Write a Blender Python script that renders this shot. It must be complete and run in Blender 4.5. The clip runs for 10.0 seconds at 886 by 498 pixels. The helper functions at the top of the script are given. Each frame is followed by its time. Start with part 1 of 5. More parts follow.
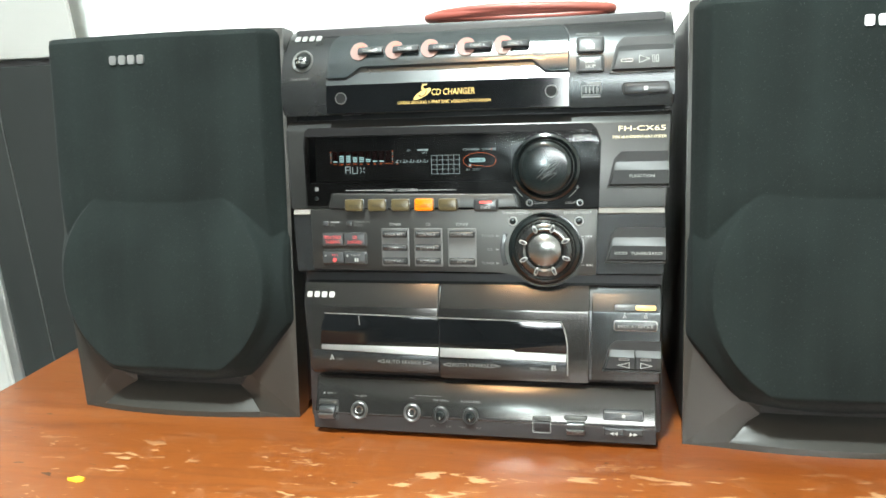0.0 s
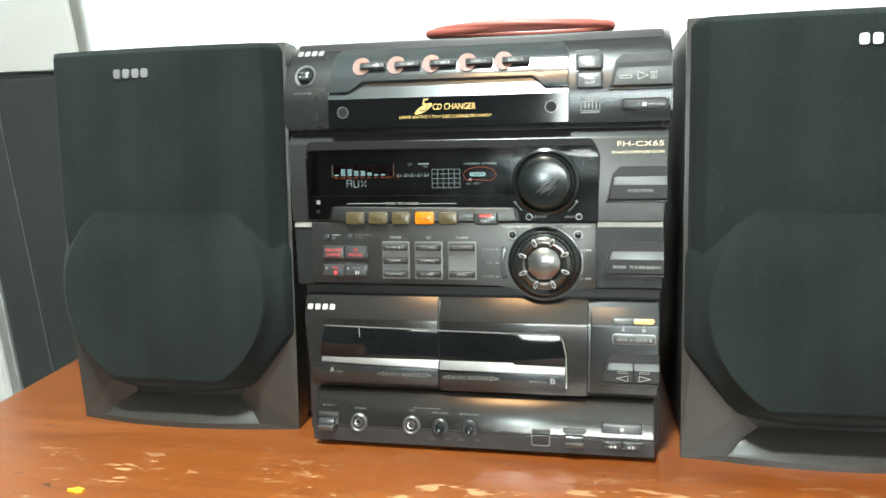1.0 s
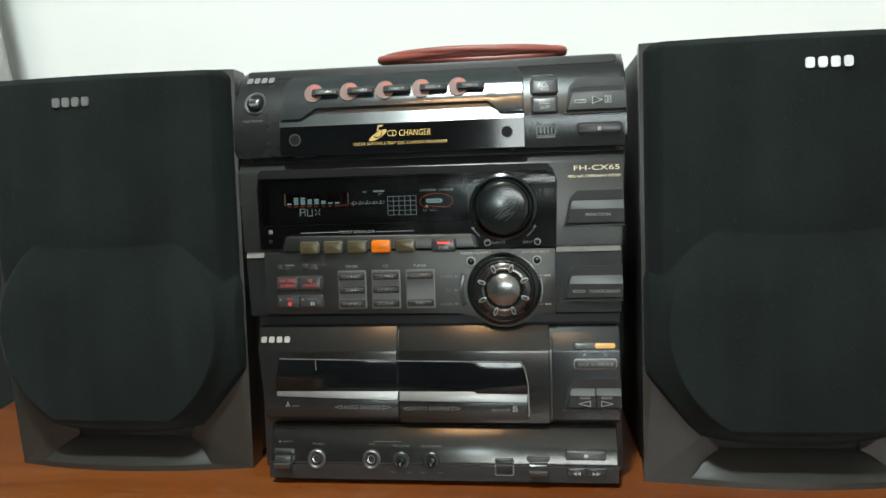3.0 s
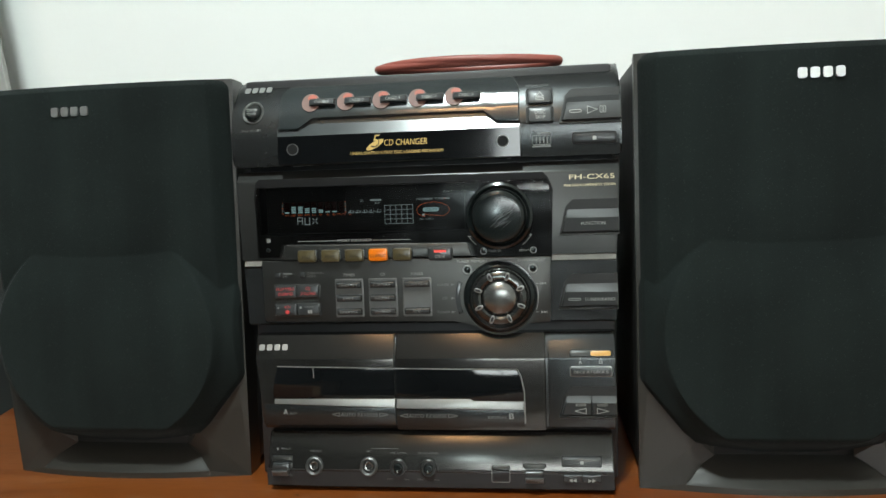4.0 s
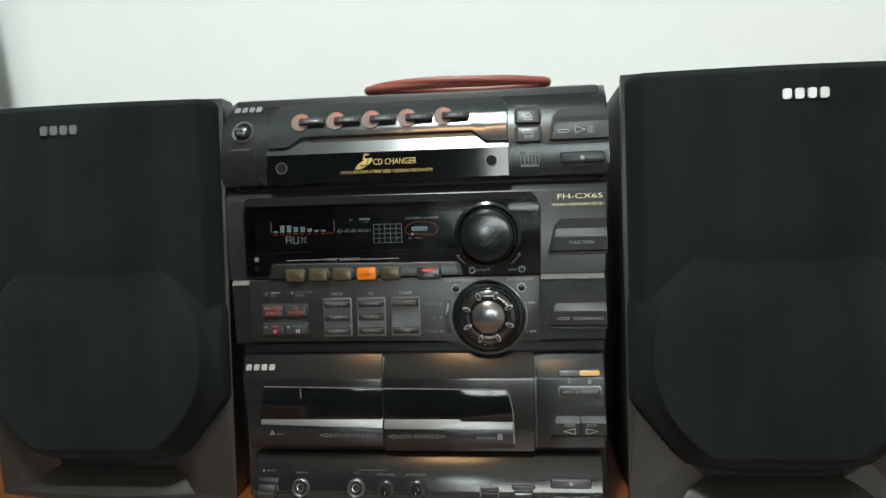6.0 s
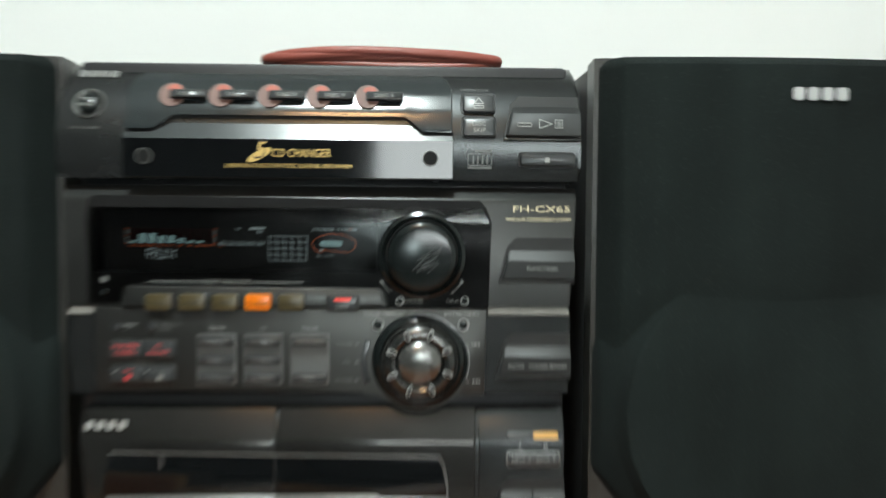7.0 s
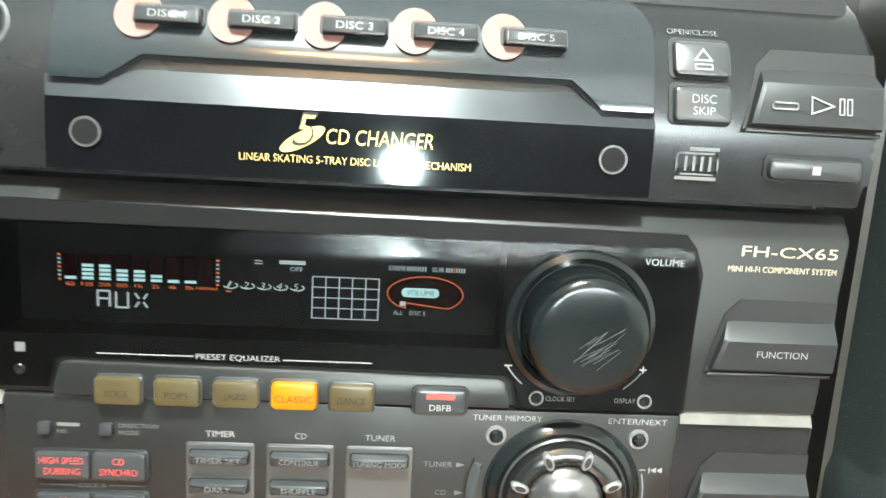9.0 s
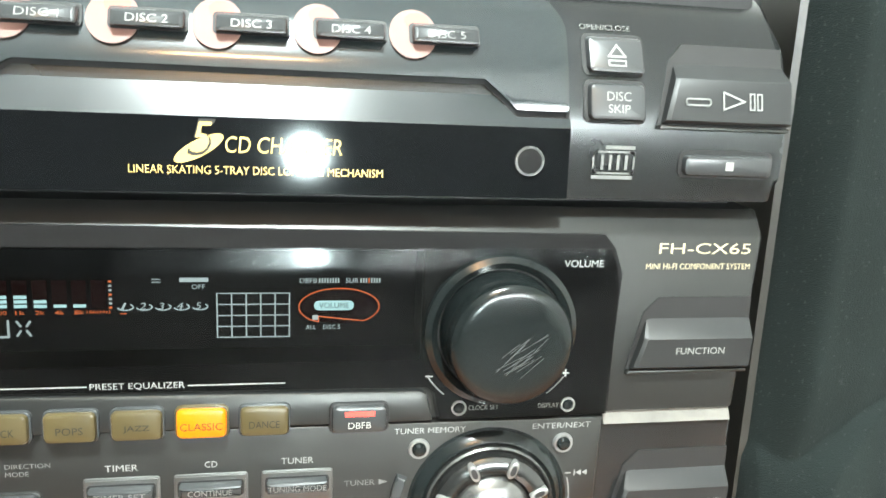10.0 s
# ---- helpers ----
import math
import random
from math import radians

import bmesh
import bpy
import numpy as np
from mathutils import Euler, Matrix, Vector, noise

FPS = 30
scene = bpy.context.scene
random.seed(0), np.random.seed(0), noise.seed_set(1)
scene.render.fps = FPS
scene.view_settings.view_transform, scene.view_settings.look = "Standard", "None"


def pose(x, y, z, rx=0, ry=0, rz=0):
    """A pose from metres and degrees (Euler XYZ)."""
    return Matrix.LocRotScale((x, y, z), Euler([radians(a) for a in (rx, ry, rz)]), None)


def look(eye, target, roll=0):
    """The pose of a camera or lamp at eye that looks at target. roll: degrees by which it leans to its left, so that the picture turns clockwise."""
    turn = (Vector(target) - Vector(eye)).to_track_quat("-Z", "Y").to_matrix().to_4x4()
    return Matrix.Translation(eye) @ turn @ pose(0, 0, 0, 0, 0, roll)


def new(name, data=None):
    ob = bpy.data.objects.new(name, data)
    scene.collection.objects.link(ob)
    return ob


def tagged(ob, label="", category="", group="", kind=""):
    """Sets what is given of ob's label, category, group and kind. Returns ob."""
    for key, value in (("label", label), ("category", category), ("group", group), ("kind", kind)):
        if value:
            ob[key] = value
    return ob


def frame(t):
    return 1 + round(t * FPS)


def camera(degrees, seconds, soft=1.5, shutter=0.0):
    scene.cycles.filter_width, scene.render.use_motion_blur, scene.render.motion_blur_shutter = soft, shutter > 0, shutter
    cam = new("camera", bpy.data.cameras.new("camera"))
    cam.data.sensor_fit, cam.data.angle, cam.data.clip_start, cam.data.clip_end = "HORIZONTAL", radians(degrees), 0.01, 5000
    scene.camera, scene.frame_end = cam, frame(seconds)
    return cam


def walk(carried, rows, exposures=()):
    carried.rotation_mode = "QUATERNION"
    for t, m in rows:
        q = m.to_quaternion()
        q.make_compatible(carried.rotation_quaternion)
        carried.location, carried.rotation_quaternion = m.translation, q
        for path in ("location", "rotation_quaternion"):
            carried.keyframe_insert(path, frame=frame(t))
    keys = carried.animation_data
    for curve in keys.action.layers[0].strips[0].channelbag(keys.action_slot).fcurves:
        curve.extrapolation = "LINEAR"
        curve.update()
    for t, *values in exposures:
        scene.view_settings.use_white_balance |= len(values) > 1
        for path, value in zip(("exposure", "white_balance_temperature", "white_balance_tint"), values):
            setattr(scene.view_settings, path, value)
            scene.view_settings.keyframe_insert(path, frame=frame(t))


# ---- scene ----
cam = camera(58.6, 10.0, shutter=0.5)
PATH = [
    (0, (0.236, -0.561, 0.965), (-0.169, 1.382, 0.719), -1.2),
    (0.5, (0.236, -0.565, 0.968), (-0.179, 1.378, 0.739), -1.2),
    (1, (0.235, -0.566, 0.965), (-0.164, 1.383, 0.754), -0.9),
    (1.5, (0.235, -0.565, 0.963), (-0.124, 1.394, 0.791), -1.0),
    (2, (0.229, -0.56, 0.969), (-0.049, 1.414, 0.8), -2.3),
    (2.5, (0.223, -0.564, 0.968), (-0.052, 1.411, 0.814), -1.5),
    (3, (0.224, -0.558, 0.965), (-0.036, 1.42, 0.818), -1.8),
    (4.5, (0.226, -0.563, 0.97), (-0.027, 1.416, 0.834), -1.8),
    (5, (0.226, -0.559, 0.968), (-0.016, 1.42, 0.815), -1.7),
    (5.5, (0.228, -0.564, 0.97), (0.01, 1.421, 0.854), -2.4),
    (6.8, (0.222, -0.52, 0.946), (0.005, 1.468, 0.913), 1.0),
    (7, (0.191, -0.43, 0.973), (0.26, 1.567, 0.893), 0.4),
    (7.5, (0.214, -0.302, 0.998), (0.301, 1.691, 0.86), 2.0),
    (8, (0.219, -0.268, 1.003), (0.231, 1.723, 0.807), 0.0),
    (8.5, (0.16, -0.263, 1.022), (0.228, 1.711, 0.711), 1.0),
    (9, (0.133, -0.236, 1.022), (0.275, 1.719, 0.626), 3.4),
    (9.5, (0.127, -0.218, 1.022), (0.515, 1.696, 0.592), 3.2),
    (10, (0.132, -0.223, 1.028), (0.506, 1.693, 0.593), 2.7),
]
EXPOSURES = [(t, stops + 0.3) for t, stops in ((0.0, 0.65), (1.0, 0.55), (1.5, 0.25), (2.0, -0.4), (2.5, -0.65), (4.5, -0.9), (5.5, -0.95), (6.8, -0.95), (7.2, -0.55), (7.5, -0.1), (8.0, 0.7), (8.5, 1.0), (9.0, 0.95), (10.0, 1.05))]
walk(cam, [(t, look(eye, target, roll)) for t, eye, target, roll in PATH], EXPOSURES)

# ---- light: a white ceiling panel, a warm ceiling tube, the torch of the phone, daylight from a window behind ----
world = bpy.data.worlds.new("room_air")
scene.world = world
world.use_nodes = True
world.node_tree.nodes["Background"].inputs[0].default_value = (0.9, 0.95, 1.0, 1)
world.node_tree.nodes["Background"].inputs[1].default_value = 0.05


def area_lamp(name, eye, target, size_x, size_y, watts, colour):
    data = bpy.data.lights.new(name, "AREA")
    data.shape, data.size, data.size_y, data.energy, data.color = "RECTANGLE", size_x, size_y, watts, colour
    ob = new(name, data)
    ob.matrix_world = look(eye, target)
    return ob


area_lamp("ceiling_light", (0.02, -1.0, 2.56), (0.02, -0.95, 0.0), 0.17, 0.17, 74, (0.87, 1.0, 0.98))
area_lamp("warm_light", (-0.04, -2.05, 2.52), (0.2, 0.0, 0.9), 0.42, 0.05, 7, (1.0, 0.58, 0.27))
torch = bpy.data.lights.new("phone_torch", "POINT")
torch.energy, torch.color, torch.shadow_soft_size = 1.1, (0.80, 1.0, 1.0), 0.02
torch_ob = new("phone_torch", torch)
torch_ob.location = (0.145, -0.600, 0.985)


# ---- materials ----
def material(name, colour, rough=0.5, metal=0.0, vary=0.12, scale=60.0, bump=0.0, bump_scale=400.0, emit=None, glow=0.0, coat=0.0, rough_vary=0.1, spec=0.5):
    m = bpy.data.materials.new(name)
    m.use_nodes = True
    nt = m.node_tree
    b = nt.nodes["Principled BSDF"]
    b.inputs["Metallic"].default_value = metal
    b.inputs["Coat Weight"].default_value = coat
    b.inputs["Specular IOR Level"].default_value = spec
    co = nt.nodes.new("ShaderNodeTexCoord")
    n1 = nt.nodes.new("ShaderNodeTexNoise")
    n1.inputs["Scale"].default_value, n1.inputs["Detail"].default_value = scale, 5
    n2 = nt.nodes.new("ShaderNodeTexNoise")
    n2.inputs["Scale"].default_value, n2.inputs["Detail"].default_value = scale / 7, 3
    mix = nt.nodes.new("ShaderNodeMath")
    mix.operation = "ADD"
    nt.links.new(co.outputs["Object"], n1.inputs["Vector"])
    nt.links.new(co.outputs["Object"], n2.inputs["Vector"])
    nt.links.new(n1.outputs["Fac"], mix.inputs[0])
    nt.links.new(n2.outputs["Fac"], mix.inputs[1])
    ramp = nt.nodes.new("ShaderNodeMapRange")
    ramp.inputs["From Min"].default_value, ramp.inputs["From Max"].default_value = 0.6, 1.4
    ramp.inputs["To Min"].default_value, ramp.inputs["To Max"].default_value = 1 - vary, 1 + vary
    nt.links.new(mix.outputs[0], ramp.inputs["Value"])
    tint = nt.nodes.new("ShaderNodeVectorMath")
    tint.operation = "SCALE"
    tint.inputs[0].default_value = colour
    nt.links.new(ramp.outputs[0], tint.inputs["Scale"])
    nt.links.new(tint.outputs[0], b.inputs["Base Color"])
    rr = nt.nodes.new("ShaderNodeMapRange")
    rr.inputs["From Min"].default_value, rr.inputs["From Max"].default_value = 0.7, 1.3
    rr.inputs["To Min"].default_value, rr.inputs["To Max"].default_value = max(0.02, rough - rough_vary * rough), min(1, rough + rough_vary * rough)
    nt.links.new(mix.outputs[0], rr.inputs["Value"])
    nt.links.new(rr.outputs[0], b.inputs["Roughness"])
    if bump:
        n3 = nt.nodes.new("ShaderNodeTexNoise")
        n3.inputs["Scale"].default_value, n3.inputs["Detail"].default_value = bump_scale, 3
        nt.links.new(co.outputs["Object"], n3.inputs["Vector"])
        bp = nt.nodes.new("ShaderNodeBump")
        bp.inputs["Strength"].default_value, bp.inputs["Distance"].default_value = bump, 0.0006 if bump_scale < 1000 else 0.00008
        nt.links.new(n3.outputs["Fac"], bp.inputs["Height"])
        nt.links.new(bp.outputs[0], b.inputs["Normal"])
    if emit:
        b.inputs["Emission Color"].default_value = (*emit, 1)
        b.inputs["Emission Strength"].default_value = glow
    return m


SATIN = material("satin_black_plastic", (0.058, 0.061, 0.062), 0.26, metal=0.8, vary=0.10, bump=0.04, bump_scale=2500, rough_vary=0.06)
GREY = material("dark_grey_plastic", (0.053, 0.054, 0.052), 0.36, metal=0.8, vary=0.08, bump=0.10, bump_scale=2500, rough_vary=0.06)
PLATE_GREY = material("silver_grey_paint", (0.062, 0.062, 0.059), 0.40, metal=0.85, vary=0.07, bump=0.10, bump_scale=2500, rough_vary=0.06)
KEYGREY = material("key_grey_plastic", (0.021, 0.022, 0.022), 0.45, vary=0.10, rough_vary=0.06, spec=0.3)
DECK = material("deck_grey_plastic", (0.056, 0.054, 0.051), 0.18, metal=0.8, vary=0.08, bump=0.08, bump_scale=2500, rough_vary=0.06)
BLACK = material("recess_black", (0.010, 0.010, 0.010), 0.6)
BODY = material("chassis_black", (0.018, 0.018, 0.019), 0.5, bump=0.2, bump_scale=900)
BOARDBLACK = material("display_board_black", (0.0032, 0.003, 0.0032), 0.6, spec=0.25)
PANEL = material("key_panel_grey", (0.15, 0.15, 0.145), 0.42, metal=0.8, vary=0.08, bump=0.1, bump_scale=2500)
DIAL = material("dark_chrome", (0.10, 0.10, 0.098), 0.2, metal=0.9, vary=0.1, rough_vary=0.1)
GLOSS = material("gloss_black", (0.004, 0.0045, 0.005), 0.075, vary=0.2, scale=90, rough_vary=0.12, spec=0.42)
LID = material("lid_gloss", (0.018, 0.024, 0.026), 0.15, metal=0.0, vary=0.10, rough_vary=0.15, spec=1.0)
# tray gloss with a greyer base: the ceiling's reflection put into the colour
BAND = material("tray_band_sheen", (0.024, 0.028, 0.029), 0.20, vary=0.08, spec=0.5)
JOG = material("dark_chrome_satin", (0.22, 0.218, 0.21), 0.26, metal=0.9, vary=0.1, rough_vary=0.1)
KNOB = material("knob_gloss", (0.007, 0.009, 0.009), 0.18, vary=0.2, rough_vary=0.3)
DULL = material("dull_silver", (0.30, 0.30, 0.29), 0.4, metal=0.7, vary=0.1)
BUTTON = material("button_black", (0.035, 0.037, 0.038), 0.25, vary=0.15)
BUTTONG = material("button_grey", (0.045, 0.047, 0.048), 0.32, vary=0.12)
# amber plastic with a little emission added, though these keys are not lit
AMBER = material("amber_dim_glow", (0.060, 0.047, 0.020), 0.3, vary=0.12, emit=(1.0, 0.55, 0.05), glow=0.004)
AMBERLIT = material("amber_lit", (0.50, 0.12, 0.0), 0.3, emit=(1.0, 0.20, 0.0), glow=0.24)
AMBERPALE = material("amber_pale", (0.55, 0.30, 0.08), 0.3, emit=(1.0, 0.45, 0.08), glow=0.10)
REDLIT = material("red_lit", (0.7, 0.06, 0.05), 0.3, emit=(1.0, 0.08, 0.05), glow=0.5)
# red print brightened by added emission; the print itself is no lamp
REDPRINT = material("red_print_glow", (0.5, 0.05, 0.05), 0.4, emit=(1.0, 0.05, 0.04), glow=0.06)
WHITE = material("white_print", (0.27, 0.274, 0.262), 0.45, vary=0.06)
GREYPRINT = material("grey_print", (0.13, 0.132, 0.127), 0.45, vary=0.06)
GOLD = material("gold_print", (0.62, 0.42, 0.14), 0.35, metal=0.35, vary=0.06)
PALEGOLD = material("pale_gold_print", (0.62, 0.53, 0.34), 0.35, metal=0.35, vary=0.06)
SCRATCH = material("scratch_grey", (0.07, 0.072, 0.072), 0.5)
BADGE = material("badge_silver", (0.42, 0.42, 0.41), 0.36, metal=0.8, vary=0.1)
RING = material("salmon_ring", (0.17, 0.098, 0.083), 0.6, vary=0.1, emit=(1.0, 0.30, 0.20), glow=0.022)
RINGRED = material("red_ring", (0.34, 0.09, 0.06), 0.6, emit=(1.0, 0.14, 0.08), glow=0.10)
CYAN = material("display_cyan", (0.2, 0.3, 0.3), 0.4, emit=(0.55, 0.95, 0.95), glow=0.55)
PALE = material("display_pale", (0.2, 0.25, 0.25), 0.4, emit=(0.75, 0.95, 0.95), glow=0.38)
ORANGE = material("display_orange", (0.3, 0.08, 0.03), 0.4, emit=(1.0, 0.22, 0.06), glow=0.6)
DIMRED = material("display_dim_red", (0.010, 0.003, 0.003), 0.2, emit=(1.0, 0.1, 0.06), glow=0.003)
CABLE = material("red_cable", (0.27, 0.068, 0.05), 0.42, vary=0.12, scale=40)
PLINTH = material("speaker_plastic", (0.026, 0.0243, 0.0208), 0.32, vary=0.08, bump=0.12, bump_scale=2000, rough_vary=0.03)
CABINET = material("speaker_vinyl", (0.022, 0.022, 0.022), 0.5, vary=0.2, bump=0.3, bump_scale=700)
PAINT = material("white_wall_paint", (0.83, 0.835, 0.81), 0.7, vary=0.03, scale=3, bump=0.25, bump_scale=90)
CEIL = material("ceiling_paint", (0.82, 0.82, 0.80), 0.8, vary=0.03, scale=3)
# made-up dark colour for unseen walls: dims reflections and light from the left
UNSEEN_DARK = material("unseen_wall_dark", (0.085, 0.092, 0.095), 0.7, vary=0.1, scale=4)
FLOORM = material("floor_tile", (0.10, 0.095, 0.088), 0.5, vary=0.15, scale=6)
LIGHTSTEEL = material("light_grey_steel", (0.34, 0.34, 0.32), 0.45, vary=0.06, scale=8, bump=0.1, bump_scale=60)
# darkened copy of the light steel: the shade low on the cabinet as colour
SHADEDSTEEL = material("shaded_grey_steel", (0.022, 0.024, 0.023), 0.35, vary=0.15, scale=8, bump=0.1, bump_scale=60, spec=0.22)
TRIM = material("trim_grey", (0.45, 0.47, 0.46), 0.4)
YELLOW = material("yellow_paper", (0.85, 0.45, 0.03), 0.5)
DIFFUSER = material("lamp_diffuser", (0.9, 0.9, 0.88), 0.5, emit=(0.95, 1.0, 0.97), glow=4.0)
DAYLIGHT = material("pale_sky", (0.5, 0.55, 0.6), 0.9, emit=(0.90, 0.98, 0.97), glow=22.0)
BULB = material("warm_bulb", (0.9, 0.8, 0.6), 0.5, emit=(1.0, 0.6, 0.28), glow=8.0)


def smoked_material():
    """Clear dark plastic with a glossy face."""
    m = bpy.data.materials.new("smoked_plastic")
    m.use_nodes = True
    nt = m.node_tree
    nt.nodes.remove(nt.nodes["Principled BSDF"])
    clear, gloss = nt.nodes.new("ShaderNodeBsdfTransparent"), nt.nodes.new("ShaderNodeBsdfGlossy")
    clear.inputs["Color"].default_value = (0.50, 0.50, 0.50, 1)
    co, smear, rr = nt.nodes.new("ShaderNodeTexCoord"), nt.nodes.new("ShaderNodeTexNoise"), nt.nodes.new("ShaderNodeMapRange")
    smear.inputs["Scale"].default_value, smear.inputs["Detail"].default_value = 45, 6
    rr.inputs["From Min"].default_value, rr.inputs["From Max"].default_value = 0.35, 0.7
    rr.inputs["To Min"].default_value, rr.inputs["To Max"].default_value = 0.09, 0.25
    nt.links.new(co.outputs["Object"], smear.inputs["Vector"])
    nt.links.new(smear.outputs["Fac"], rr.inputs["Value"])
    nt.links.new(rr.outputs[0], gloss.inputs["Roughness"])
    fres, mix = nt.nodes.new("ShaderNodeFresnel"), nt.nodes.new("ShaderNodeMixShader")
    fres.inputs["IOR"].default_value = 1.45
    nt.links.new(fres.outputs[0], mix.inputs[0])
    nt.links.new(clear.outputs[0], mix.inputs[1])
    nt.links.new(gloss.outputs[0], mix.inputs[2])
    nt.links.new(mix.outputs[0], nt.nodes["Material Output"].inputs["Surface"])
    return m


SMOKED = smoked_material()


def cloth_material():
    m = bpy.data.materials.new("grille_cloth")
    m.use_nodes = True
    nt = m.node_tree
    b = nt.nodes["Principled BSDF"]
    b.inputs["Roughness"].default_value = 0.85
    b.inputs["Sheen Weight"].default_value = 0.03
    b.inputs["Sheen Roughness"].default_value = 0.5
    b.inputs["Specular IOR Level"].default_value = 0.12
    co = nt.nodes.new("ShaderNodeTexCoord")
    vor = nt.nodes.new("ShaderNodeTexVoronoi")
    vor.inputs["Scale"].default_value = 2400
    blotch = nt.nodes.new("ShaderNodeTexNoise")
    blotch.inputs["Scale"].default_value, blotch.inputs["Detail"].default_value = 14, 6
    streak = nt.nodes.new("ShaderNodeTexNoise")
    streak.inputs["Scale"].default_value, streak.inputs["Detail"].default_value = 30, 4
    mp = nt.nodes.new("ShaderNodeMapping")
    mp.inputs["Scale"].default_value = (1.0, 1.0, 0.06)
    nt.links.new(co.outputs["Object"], mp.inputs["Vector"])
    nt.links.new(mp.outputs[0], streak.inputs["Vector"])
    for n in (vor, blotch):
        nt.links.new(co.outputs["Object"], n.inputs["Vector"])
    lint = nt.nodes.new("ShaderNodeTexNoise")
    lint.inputs["Scale"].default_value, lint.inputs["Detail"].default_value = 900, 1
    nt.links.new(co.outputs["Object"], lint.inputs["Vector"])
    lr = nt.nodes.new("ShaderNodeMapRange")
    lr.inputs["From Min"].default_value, lr.inputs["From Max"].default_value, lr.inputs["To Max"].default_value = 0.64, 0.78, 0.016
    nt.links.new(lint.outputs["Fac"], lr.inputs["Value"])
    total = nt.nodes.new("ShaderNodeMath")
    total.operation = "ADD"
    nt.links.new(blotch.outputs["Fac"], total.inputs[0])
    nt.links.new(streak.outputs["Fac"], total.inputs[1])
    ramp = nt.nodes.new("ShaderNodeMapRange")
    ramp.inputs["From Min"].default_value, ramp.inputs["From Max"].default_value = 0.6, 1.5
    ramp.inputs["To Min"].default_value, ramp.inputs["To Max"].default_value = 0.55, 1.7
    nt.links.new(total.outputs[0], ramp.inputs["Value"])
    tint = nt.nodes.new("ShaderNodeVectorMath")
    tint.operation = "SCALE"
    tint.inputs[0].default_value = (0.0088, 0.0124, 0.0117)
    nt.links.new(ramp.outputs[0], tint.inputs["Scale"])
    plus = nt.nodes.new("ShaderNodeVectorMath")
    plus.operation = "ADD"
    nt.links.new(tint.outputs[0], plus.inputs[0])
    nt.links.new(lr.outputs[0], plus.inputs[1])
    nt.links.new(plus.outputs[0], b.inputs["Base Color"])
    bp = nt.nodes.new("ShaderNodeBump")
    bp.inputs["Strength"].default_value, bp.inputs["Distance"].default_value = 0.45, 0.0003
    nt.links.new(vor.outputs["Distance"], bp.inputs["Height"])
    nt.links.new(bp.outputs[0], b.inputs["Normal"])
    return m


CLOTH = cloth_material()


